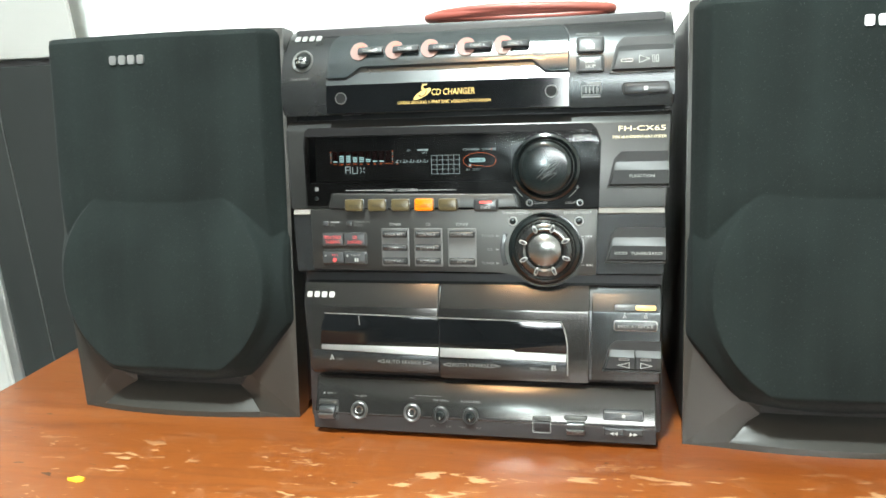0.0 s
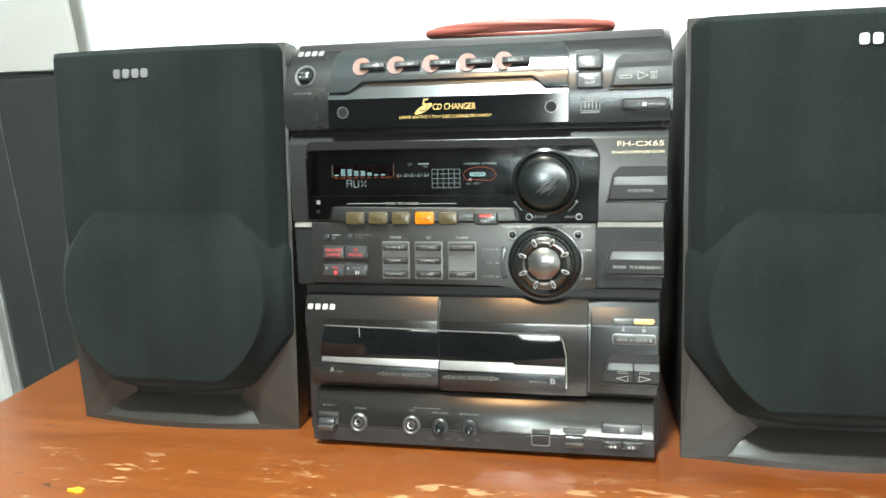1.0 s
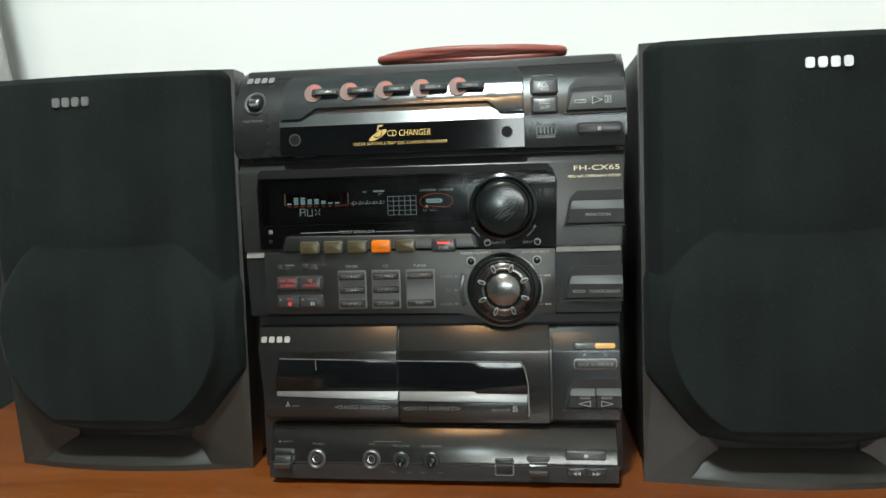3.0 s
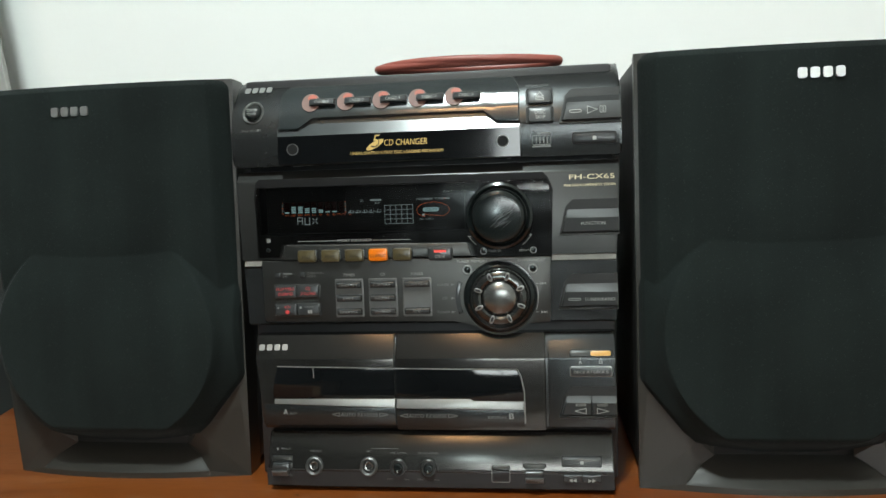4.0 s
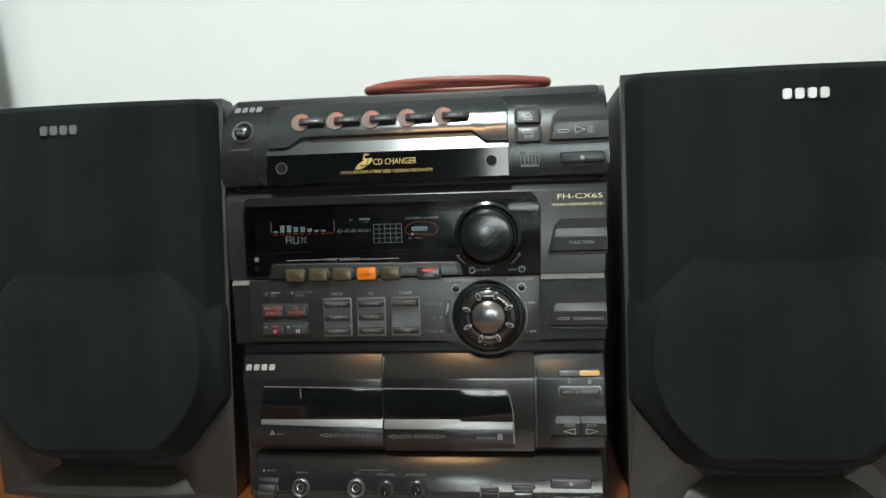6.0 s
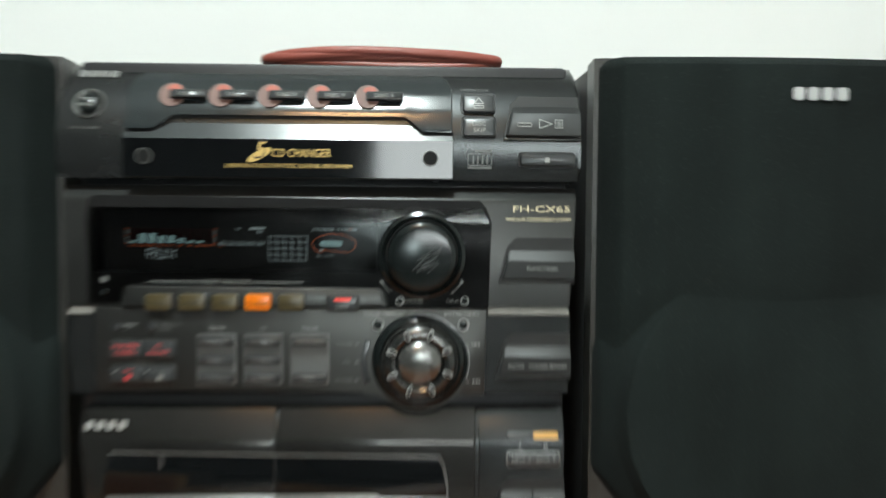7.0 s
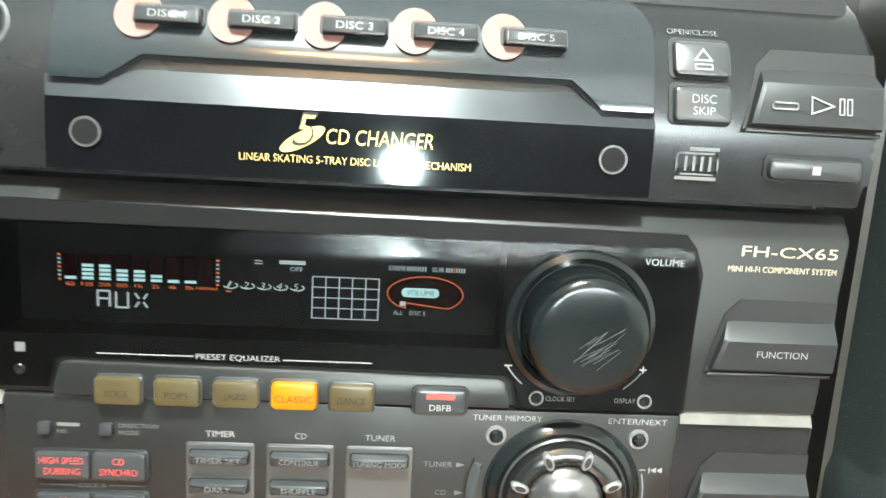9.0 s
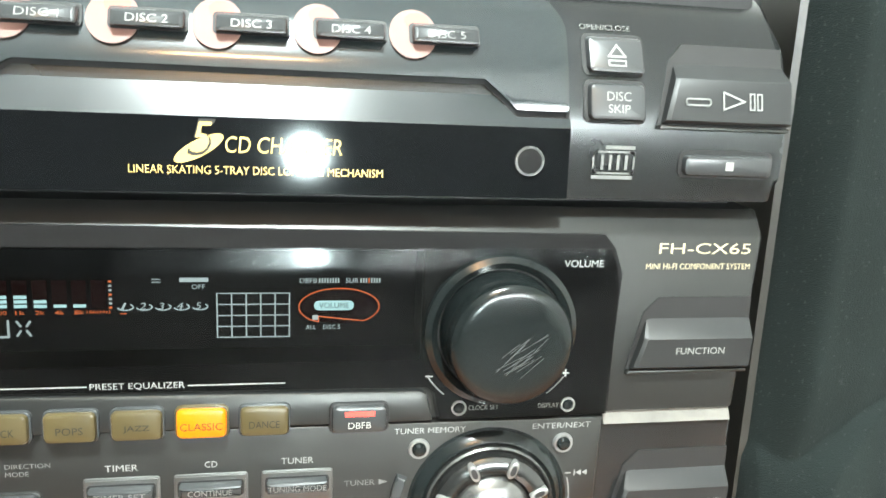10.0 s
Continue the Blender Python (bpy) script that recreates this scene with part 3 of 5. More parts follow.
def speaker(side):
    e = base_at("loudspeaker", 0, 1.2, 0, "black bookshelf loudspeaker with bulging dark cloth grille on table", "speaker", "pair of loudspeakers")
    part("cabinet", box(-0.97, 0.97, 0.30, 2.7, 0.04, 3.125, 0.03), CABINET, e)
    # front frame with the mouth of the bass port
    bm = bmesh.new()
    n = 14
    lip = lambda x: 0.04 - 0.09 * (1 - (x / 0.75) ** 2)
    v = lambda x, y, z: bm.verts.new(at(x, y, z))

    def quad(*p):
        bm.faces.new([v(*q) for q in p])

    for s in (-1, 1):
        w = 0.91 if s == side else 1.0
        quad((s * w, 0.08, 0.0), (s * 1.0, 0.08, 0.95), (s * 0.92, 0.065, 0.95))
        quad((s * 1.0, 0.08, 0.95), (s * 1.0, 0.08, 3.12), (s * 0.92, 0.065, 3.12), (s * 0.92, 0.065, 0.95))
        quad((s * w, 0.08, 0.0), (s * 0.92, 0.065, 0.95), (s * 0.60, 0.05, 0.36))
        quad((s * w, 0.08, 0.0), (s * 0.60, 0.05, 0.36), (s * 0.47, 0.16, 0.22), (s * 0.69, lip(0.7), 0.05))
        quad((s * 0.60, 0.05, 0.36), (s * 0.47, 0.16, 0.22), (s * 0.47, 0.16, 0.30))
        quad((s * w, 0.08, 0.0), (s * 0.69, lip(0.7), 0.05), (s * 0.69, lip(0.7), 0.0))
        quad((s * 0.69, lip(0.7), 0.05), (s * 0.47, 0.16, 0.22), (s * 0.44, 1.0, 0.34), (s * 0.46, 0.6, 0.29), (s * 0.483, 0.30, 0.245), (s * 0.524, 0.16, 0.195), (s * 0.60, 0.085, 0.135))
        quad((s * w, 0.08, 0.0), (s * 1.0, 0.08, 0.95), (s * 0.98, 0.33, 0.95), (s * (w - 0.02), 0.33, 0.0))
        quad((s * 1.0, 0.08, 0.95), (s * 1.0, 0.08, 3.12), (s * 0.98, 0.33, 3.12), (s * 0.98, 0.33, 0.95))
    quad((-0.92, 0.065, 3.12), (0.92, 0.065, 3.12), (0.92, 0.065, 2.9), (-0.92, 0.065, 2.9))
    quad((-1.0, 0.08, 3.12), (1.0, 0.08, 3.12), (0.98, 0.33, 3.125), (-0.98, 0.33, 3.125))
    quad((-0.92, 0.065, 3.12), (0.92, 0.065, 3.12), (1.0, 0.08, 3.12), (-1.0, 0.08, 3.12))
    part("front_frame", bm, PLINTH, e, "grey-brown moulded plastic frame with flared port corners")
    bm = bmesh.new()
    for k in range(n):
        xa, xb = -0.69 + 1.38 * k / n, -0.69 + 1.38 * (k + 1) / n
        rows = [[(x, lip(x), 0.0), (x, lip(x), 0.045), (x * 0.975, lip(x) + 0.022, 0.064), (x * 0.87, 0.085, 0.135), (x * 0.76, 0.16, 0.195), (x * 0.70, 0.30, 0.245), (x * 0.67, 0.6, 0.29)] for x in (xa, xb)]
        for p, q in zip(range(6), range(1, 7)):
            bm.faces.new([bm.verts.new(at(*c)) for c in (rows[0][p], rows[1][p], rows[1][q], rows[0][q])])
    bmesh.ops.remove_doubles(bm, verts=bm.verts[:], dist=0.00002)
    part("port_shelf", bm, PLINTH, e, "sloping shelf below the bass port")
    # solid black block over the rear shelf, standing in for the port's dark hollow
    part("port_slot_shade", box(-0.50, 0.50, 0.20, 0.9, 0.208, 0.36, 0.02), BLACK, e)
    part("port_roof", box(-0.55, 0.55, 0.12, 0.8, 0.29, 0.36, 0.02), BLACK, e)
    # cloth
    half = lambda z: 0.64 * ((z - 0.27) / 0.08) ** 0.5 if z < 0.35 else (0.64 + 0.348 * (z - 0.35) / 0.45 if z < 0.80 else (0.988 if z < 3.04 else 0.988 - 0.05 * ((z - 3.04) / 0.07) ** 2))
    zs = [0.27, 0.28, 0.295, 0.315, 0.35] + [0.35 + (2.65 * k / 190) for k in range(1, 191)] + [3.02, 3.04, 3.06, 3.08, 3.095, 3.105]
    bm = bmesh.new()
    cols, rows = 150, []
    for z in zs:
        w = max(0.02, half(z))
        row = []
        for k in range(cols + 1):
            u = -1 + 2 * k / cols
            x = w * math.sin(u * math.pi / 2) * 0.35 + w * u * 0.65
            near = smooth01((w - abs(x)) / 0.03)
            y = grille_depth(x, z, side)
            low = smooth01((z - 0.27) / 0.18)
            y = y * low + 0.065 * (1 - low) if z < 0.45 else y
            row.append(bm.verts.new(at(x, y + 0.035 * (1 - near), z)))
        rows.append(row)
    for p, q in zip(rows, rows[1:]):
        for k in range(cols):
            bm.faces.new((p[k], p[k + 1], q[k + 1], q[k]))
    rim = rows[0] + [r[-1] for r in rows[1:]] + rows[-1][-2::-1] + [r[0] for r in rows[-2:0:-1]]
    back = [bm.verts.new(Vector((c.co.x * 0.998, 0.024, c.co.z))) for c in rim]
    for k in range(len(rim)):
        j = (k + 1) % len(rim)
        bm.faces.new((rim[k], rim[j], back[j], back[k]))
    part("grille", bm, CLOTH, e, "dark grey-green cloth stretched over a raised woofer disc")
    spot = -0.165 if side < 0 else 0.150
    maker_badge(spot - 0.155, spot + 0.155, 2.868, 2.938, -0.142, e, 0.02, lean=0.02)
    for x in (-0.8, 0.8):
        for y in (0.5, 2.4):
            part("foot", lathe_foot(x, y, 0.0, 0.05), BLACK, e)
    return e


def lathe_foot(x, y, z0, z1, r=0.12, n=20):
    bm = bmesh.new()
    lo = [bm.verts.new(at(x + r * math.cos(6.2832 * k / n), y + r * math.sin(6.2832 * k / n), z0)) for k in range(n)]
    hi = [bm.verts.new(at(x + r * math.cos(6.2832 * k / n), y + r * math.sin(6.2832 * k / n), z1)) for k in range(n)]
    bm.faces.new(lo[::-1])
    bm.faces.new(hi)
    for k in range(n):
        bm.faces.new((lo[k], lo[(k + 1) % n], hi[(k + 1) % n], hi[k]))
    return bm


for side, x, y, tall, turn in ((-1, -0.1130, 0.144, 1.003, -1.2), (1, 0.3925, 0.128, 1.003, 0.6)):
    box_speaker = speaker(side)
    box_speaker.location, box_speaker.scale, box_speaker.rotation_euler = (x, y, TABLE), (1.048 if side < 0 else 1.03, 1.0, tall), (0, 0, radians(turn))

# ---- the stereo ----
stereo = base_at("stereo_system", 1.4, 1.6, 0, "black compact stereo with disc changer and twin cassette deck, switched on", "stereo")
part("chassis", box(0.05, 2.76, 0.16, 3.1, 0.06, 3.08, 0.03), BODY, stereo)
for fx in (0.4, 2.4):
    for fy in (0.4, 2.7):
        part("foot", lathe_foot(fx, fy, 0.0, 0.07), BLACK, stereo)

CD = [(2.43, 0.0), (2.50, -0.015), (2.62, -0.02), (2.70, -0.01), (2.80, 0.02), (2.90, 0.065), (2.97, 0.11), (3.03, 0.17), (3.07, 0.24), (3.10, 0.35), (3.12, 0.50)]


def cd_y(z):
    return float(np.interp(z, [p[0] for p in CD], [p[1] for p in CD]))


def cd_lean(z):
    return (cd_y(z + 0.03) - cd_y(z - 0.03)) / 0.06


# disc changer section
cdp = part("disc_changer", bar([(0.3, 2.43)] + [(y, z) for z, y in CD] + [(3.1, 3.13), (3.1, 2.43)], -0.005, 2.805, 0.0, 0.0, 0.03), SATIN, stereo, "curved satin black top section")


def lid_low(x):
    return float(np.interp(x, [0.35, 0.505, 0.615, 1.855, 1.945, 2.11], [2.69, 2.69, 2.765, 2.765, 2.683, 2.683]))


def lid_high(x):
    d = min(x - 0.355, 2.105 - x)
    return 3.012 if d > 0.07 else 3.012 - 0.10 * (1 - d / 0.07) ** 2


XS = sorted([0.355, 0.36, 0.37, 0.385, 0.40, 0.42, 0.505, 0.615, 1.855, 1.945, 2.04, 2.06, 2.075, 2.09, 2.10, 2.105] + [0.45 + 0.05 * k for k in range(32)])
part("lid_groove", sheet(XS, lambda x: lid_low(x) - 0.012, lambda x: lid_high(x) + 0.014, lambda x, z: cd_y(z) - 0.003, 16, 0.03), BLACK, cdp)
part("lid", sheet([0.363 + (x - 0.355) * 1.734 / 1.75 for x in XS], lambda x: lid_low(x) + 0.004, lid_high, lambda x, z: cd_y(z) - 0.022 - 0.010 * math.sin(math.pi * min(1, (z - 2.68) / 0.33)), 20, 0.03), LID, cdp, "glossy blue-black flap over the disc buttons")


def tray_depth(x, z):
    if z < 2.64:
        return -0.0525 + 0.037 * (z - 2.44)
    return -0.0451 + (z - 2.64) * 0.50


part("tray_recess", sheet([0.345, 2.108], lambda x: 2.432, lambda x: 2.70, lambda x, z: cd_y(z) - 0.003, 8, 0.02), BLACK, cdp)
part("tray_door", sheet(sorted(XS), lambda x: 2.438, lambda x: 2.640, tray_depth, 8, 0.05), GLOSS, cdp, "glossy black disc tray door")
part("tray_band", sheet(sorted(XS), lambda x: 2.640, lambda x: lid_low(x) - 0.016, tray_depth, 6, 0.05), BAND, cdp, "sloping upper band of the tray door, ceiling sheen painted in as grey")
for hx in (0.467, 1.985):
    part("tray_stud", lathe([(0.0, -0.010), (0.036, -0.010), (0.038, -0.002)], hx, 2.545, 24, tray_depth(0, 2.545)), BOARDBLACK, cdp)
    part("tray_ring", lathe([(0.037, -0.003), (0.037, -0.010), (0.043, -0.010), (0.043, -0.001)], hx, 2.545, 24, tray_depth(0, 2.545)), PANEL, cdp)
# print on the tray
ty = -0.0520
tilted = [(1.074 + (x - 1.074) * 0.90 - (z - 2.556) * 0.50, 2.556 + (x - 1.074) * 0.50 + (z - 2.556) * 0.87) for x, z in ellipse(1.074, 2.556, 0.070, 0.022, 30)]
part("orbit_mark", prism(tilted, ty, ty + 0.001, 0.0, lambda z: 0.037 * (z - 2.50)), GOLD, cdp, smooth=False)
lettering("5", 1.044, 1.118, 2.536, 2.634, ty - 0.0006 + 0.0013, BLACK, cdp, slant=0.25, lean=0.037)
lettering("5", 1.052, 1.110, 2.545, 2.626, ty - 0.0012 + 0.0016, GOLD, cdp, slant=0.25, lean=0.037)
lettering("CD CHANGER", 1.142, 1.452, 2.546, 2.590, ty + 0.0005, GOLD, cdp, slant=0.12, lean=0.037)
lettering("LINEAR SKATING 5-TRAY DISC LOADING MECHANISM", 0.895, 1.565, 2.488, 2.510, ty, GOLD, cdp, lean=0.037)
# five disc buttons with lit rings behind them
for k in range(5):
    bx = 0.588 + 0.2625 * k
    zc = 2.886
    y0 = cd_y(zc) - 0.034
    ln = cd_lean(zc)
    ring = prism(ellipse(bx + 0.008, zc - 0.004, 0.067, 0.067, 30), -0.004, 0.012, 0.0, lambda z, a=y0, b=ln: a + b * (z - 2.886))
    part("disc_ring", ring, RING, cdp, "pale salmon lit ring")
    cres = prism(ellipse(bx + 0.018, zc + 0.032, 0.034, 0.022, 20), -0.0052, 0.0, 0.0, lambda z, a=y0, b=ln: a + b * (z - 2.886))
    part("ring_glow", cres, RINGRED, cdp)
    part("disc_button_rim", prism(rounded(bx - 0.004, bx + 0.197, zc - 0.032, zc + 0.026, 0.012), -0.007, 0.006, 0.0, lambda z, a=y0, b=ln: a + b * (z - 2.886)), BLACK, cdp)
    part("disc_button", prism(rounded(bx + 0.004, bx + 0.190, zc - 0.026, zc + 0.021, 0.010), -0.040, 0.0, 0.012, lambda z, a=y0, b=ln: a + b * (z - 2.886)), BUTTON, cdp, "small glossy black button")
    lettering("DISC %d" % (k + 1), bx + 0.045, bx + 0.150, zc - 0.013, zc + 0.008, y0 - 0.0415 - 0.013 * ln, GREYPRINT, cdp, lean=ln)
# power key, lamps, keys at the ends
zc = 2.83
part("power_ring", lathe([(0.045, 0.01), (0.075, -0.008), (0.083, -0.002), (0.086, 0.03)], 0.152, zc, 40, cd_y(zc), cd_lean(zc)), PANEL, cdp, "grey metal bezel")
part("power_button", lathe([(0.0, -0.045), (0.04, -0.040), (0.058, -0.026), (0.064, 0.03)], 0.158, zc + 0.004, 40, cd_y(zc), cd_lean(zc)), KNOB, cdp, "round glossy black key")
lettering("SYSTEM", 0.118, 0.196, 2.838, 2.857, cd_y(zc) - 0.045, WHITE, cdp, lean=cd_lean(zc))
lettering("POWER", 0.122, 0.192, 2.808, 2.828, cd_y(zc) - 0.055, WHITE, cdp, lean=cd_lean(zc))
lettering("ON/STANDBY", 0.067, 0.222, 2.688, 2.704, cd_y(2.69) - 0.003, GREYPRINT, cdp, lean=cd_lean(2.695))
maker_badge(0.055, 0.275, 2.985, 3.028, cd_y(2.985) - 0.001, cdp, 0.008, lean=cd_lean(3.0))
for z0, z1 in ((2.803, 2.905), (2.668, 2.772)):
    mid = (z0 + z1) / 2
    fn = lambda z, m=mid: cd_y(m) + cd_lean(m) * (z - m)
    part("key_recess", prism(rounded(2.150, 2.343, z0 - 0.010, z1 + 0.010, 0.022), -0.004, 0.02, 0.0, fn), BLACK, cdp)
    part("key", prism(rounded(2.162, 2.334, z0, z1, 0.016), -0.030, 0.0, 0.014, fn), BUTTONG, cdp, "square grey key")
mid = 2.854
outline("eject_mark", [(2.222, 2.850), (2.274, 2.850), (2.248, 2.882)], 0.006, cd_y(mid) - 0.0325, WHITE, cdp, lean=cd_lean(mid), zref=mid)
outline("eject_mark", [(2.222, 2.824), (2.274, 2.824), (2.274, 2.838), (2.222, 2.838)], 0.005, cd_y(mid) - 0.0325, WHITE, cdp, lean=cd_lean(mid), zref=mid)
lettering("DISC", 2.212, 2.286, 2.724, 2.750, cd_y(2.72) - 0.0305, WHITE, cdp, lean=cd_lean(2.72))
lettering("SKIP", 2.216, 2.284, 2.690, 2.714, cd_y(2.72) - 0.0385, WHITE, cdp, lean=cd_lean(2.72))
lettering("OPEN/CLOSE", 2.150, 2.310, 2.926, 2.942, cd_y(2.926) - 0.003, GREYPRINT, cdp, lean=cd_lean(2.93))
# disc mark as plain shapes
outline("disc_mark", rounded(2.190, 2.318, 2.512, 2.575, 0.01), 0.006, cd_y(2.54) - 0.004, GREYPRINT, cdp)
for k in range(4):
    strip("disc_mark", 2.214 + 0.025 * k, 2.223 + 0.025 * k, 2.522, 2.566, cd_y(2.54) - 0.004, GREYPRINT, cdp)
strip("disc_mark", 2.225, 2.318, 2.583, 2.594, cd_y(2.58) - 0.004, GREYPRINT, cdp)
strip("disc_mark", 2.188, 2.318, 2.494, 2.505, cd_y(2.50) - 0.004, GREYPRINT, cdp)
part("stop_recess", prism(rounded(2.462, 2.772, 2.503, 2.588, 0.024), cd_y(2.54) - 0.005, 0.0, 0.0), BLACK, cdp)
part("stop_key", prism(rounded(2.472, 2.762, 2.511, 2.576, 0.020), cd_y(2.54) - 0.028, 0.0, 0.012), BUTTON, cdp, "long black key")
strip("stop_mark", 2.604, 2.630, 2.530, 2.556, cd_y(2.54) - 0.0285, WHITE, cdp)


def wedge_key(parent, x_low, x_high, x1, zb, zm, zt, face, name="wedge_key", base=None, split=None):
    """A key with a slanted upper face and a slanted end, in a dark recess, with a pale lip below."""
    base = base or (lambda z: 0.0)
    xa = lambda z: x_low + (x_high - x_low) * (z - zb) / (zt - zb)
    part("key_recess", prism([(x_low - 0.014, zb - 0.012), (x1, zb - 0.012), (x1, zt + 0.045), (x_high + 0.03, zt + 0.045), (xa(zt - 0.02) - 0.014, zt - 0.005)], -0.004, 0.02, 0.0, base), BLACK, parent)
    spans = [(None, x1)] if split is None else [(None, split - 0.003), (split + 0.003, x1)]
    for a, b in spans:
        bm = bmesh.new()
        rows = [(zb, -0.020), (zb + 0.008, -0.030), (zm - 0.006, -0.034), (zm, -0.030), (zt - 0.01, 0.006), (zt, 0.008)]
        ringa = [bm.verts.new(at(xa(z) if a is None else a, base(z) + y, z)) for z, y in rows]
        ringb = [bm.verts.new(at((xa(z) if a is None else a) + 0.012, base(z) + y - 0.008 * (y < -0.01), z)) for z, y in rows]
        ringc = [bm.verts.new(at(b, base(z) + y - 0.008 * (y < -0.01), z)) for z, y in rows]
        backa = [bm.verts.new(at(xa(z) if a is None else a, base(z) + 0.01, z)) for z, y in rows]
        backc = [bm.verts.new(at(b, base(z) + 0.01, z)) for z, y in rows]
        for p, q in ((backa, ringa), (ringa, ringb), (ringb, ringc), (ringc, backc)):
            for k in range(len(rows) - 1):
                bm.faces.new((p[k], q[k], q[k + 1], p[k + 1]))
        bm.faces.new([ringa[0], ringb[0], ringc[0], backc[0], backa[0]])
        part(name, bm, face, parent, "slanted key with a light upper face")
    lip = prism([(x_low - 0.014, zb - 0.020), (x1 + 0.004, zb - 0.020), (x1 + 0.004, zb - 0.008), (x_low - 0.008, zb - 0.008)], -0.022, 0.0, 0.003, base)
    part("key_lip", lip, GREY, parent)


wedge_key(cdp, 2.392, 2.440, 2.797, 2.668, 2.80, 2.852, KEYGREY, "play_key", lambda z: cd_y(z) - 0.004)
py = cd_y(2.73) - 0.004 - 0.0425
outline("play_lamp", rounded(2.452, 2.530, 2.722, 2.740, 0.008), 0.005, py, DULL, cdp, lean=0.25, zref=2.73)
outline("play_mark", [(2.572, 2.712), (2.572, 2.762), (2.640, 2.737)], 0.005, py, WHITE, cdp, lean=0.25, zref=2.73)
for k in (0, 1):
    outline("pause_mark", [(2.658 + 0.024 * k, 2.714), (2.672 + 0.024 * k, 2.714), (2.672 + 0.024 * k, 2.760), (2.658 + 0.024 * k, 2.760)], 0.004, py, WHITE, cdp, lean=0.25, zref=2.73)

# amplifier section
amp = part("amplifier", bar([(0.2, 1.742), (0.0, 1.742), (0.0, 2.315), (0.012, 2.335), (0.065, 2.395), (0.2, 2.402)], 0.005, 2.795, 0.02, 0.035, 0.012), GREY, stereo, "dark grey amplifier front with a lit display")
WIN = [(0.195, 2.328), (2.245, 2.312), (2.282, 2.27), (2.312, 2.19), (2.296, 1.738), (1.757, 1.738), (1.738, 1.825), (1.712, 1.846), (0.372, 1.862), (0.346, 1.852), (0.324, 1.762), (0.178, 1.762), (0.153, 2.19), (0.168, 2.30)]
rim = part("window_rim", prism([(x + (0.012 if x > 1.2 else -0.012), z + (0.010 if z > 2.0 else -0.004)) for x, z in WIN], -0.005, 0.02), BOARDBLACK, amp)
for ob in (amp, rim):
    cut_out(ob, 0.185, 1.70, -0.1, 0.13, 1.93, 2.27)
well = box(0.187, 1.698, -0.004, 0.128, 1.932, 2.268)
bmesh.ops.delete(well, geom=[f for f in well.faces if f.calc_center_median().y < 0.0], context="FACES_ONLY")
part("display_board", well, BOARDBLACK, amp, "black board behind the display window", smooth=False)


def window_lean(z):
    return 0.128 * max(0.0, z - 2.205) if z > 2.215 else 6.4 * max(0.0, z - 2.205) ** 2


win_low = lambda x: float(np.interp(x, [0.153, 0.324, 0.346, 0.372, 1.712, 1.738, 1.757, 2.312], [1.762, 1.762, 1.852, 1.862, 1.846, 1.825, 1.738, 1.738]))
win_high = lambda x: float(np.interp(x, [0.153, 0.160, 0.168, 0.180, 0.195, 0.215, 2.235, 2.262, 2.282, 2.300, 2.312], [2.17, 2.26, 2.295, 2.315, 2.324, 2.328, 2.314, 2.298, 2.272, 2.23, 2.17]))
WX = sorted([0.153, 0.156, 0.160, 0.168, 0.180, 0.195, 0.215, 0.324, 0.335, 0.346, 0.372, 1.712, 1.725, 1.738, 1.747, 1.757, 2.235, 2.262, 2.282, 2.300, 2.306, 2.312] + [0.4 + 0.1 * k for k in range(14)])
part("display_window", sheet(WX, win_low, win_high, lambda x, z: -0.014 + window_lean(z), 24, 0.004), SMOKED, amp, "smoked clear display window")
wy = -0.0152
BOARD = True
# equalizer bars, scale dots and legends
heights = (1, 4, 4, 3, 3, 2, 1, 1, 0)
for k, h in enumerate(heights):
    bx = 0.385 + 0.0487 * k
    strip("band_shade", bx - 0.001, bx + 0.036, 2.108, 2.185, wy + 0.0004, DIMRED, amp)
    for j in range(h):
        strip("level_bar", bx + 0.002, bx + 0.034, 2.110 + 0.0125 * j, 2.119 + 0.0125 * j, wy, CYAN, amp)
for k, w in enumerate(("63", "125", "250", "500", "1k", "2k", "4k", "8k", "16k(Hz)")):
    bx = 0.385 + 0.0487 * k
    half = 0.012 if len(w) == 2 else (0.016 if len(w) == 3 else 0.030)
    lettering(w, bx + 0.016 - half, bx + 0.016 + half, 2.091, 2.102, wy, ORANGE, amp)
for sx in (0.372, 0.822):
    for j in range(7):
        strip("scale_dot", sx - 0.004, sx + 0.004, 2.106 + 0.0122 * j, 2.112 + 0.0122 * j, wy, ORANGE if j % 3 == 0 else PALE, amp)
for k, segments in enumerate(("abcefg", "bcdef")):
    sx = 0.478 + 0.052 * k
    seg = {"a": ((0, 2.078), (0.034, 2.078)), "b": ((0.034, 2.074), (0.034, 2.058)), "c": ((0.034, 2.052), (0.034, 2.034)), "d": ((0, 2.030), (0.034, 2.030)), "e": ((0, 2.052), (0, 2.034)), "f": ((0, 2.074), (0, 2.058)), "g": ((0.004, 2.055), (0.030, 2.055))}
    for c in segments:
        outline("digit_segment", [(sx + x, z) for x, z in seg[c]], 0.006, wy, PALE, amp, closed=False)
for dx, dz in ((0, 0), (0.024, 0), (0, 0.026), (0.024, 0.026)):
    s = 1 if dx * 2 == 0.048 * (dz > 0) else -1
    outline("digit_segment", [(0.586 + dx, 2.040 + dz - 0.006 * s), (0.594 + dx, 2.040 + dz + 0.006 * s)], 0.006, wy, PALE, amp, closed=False)
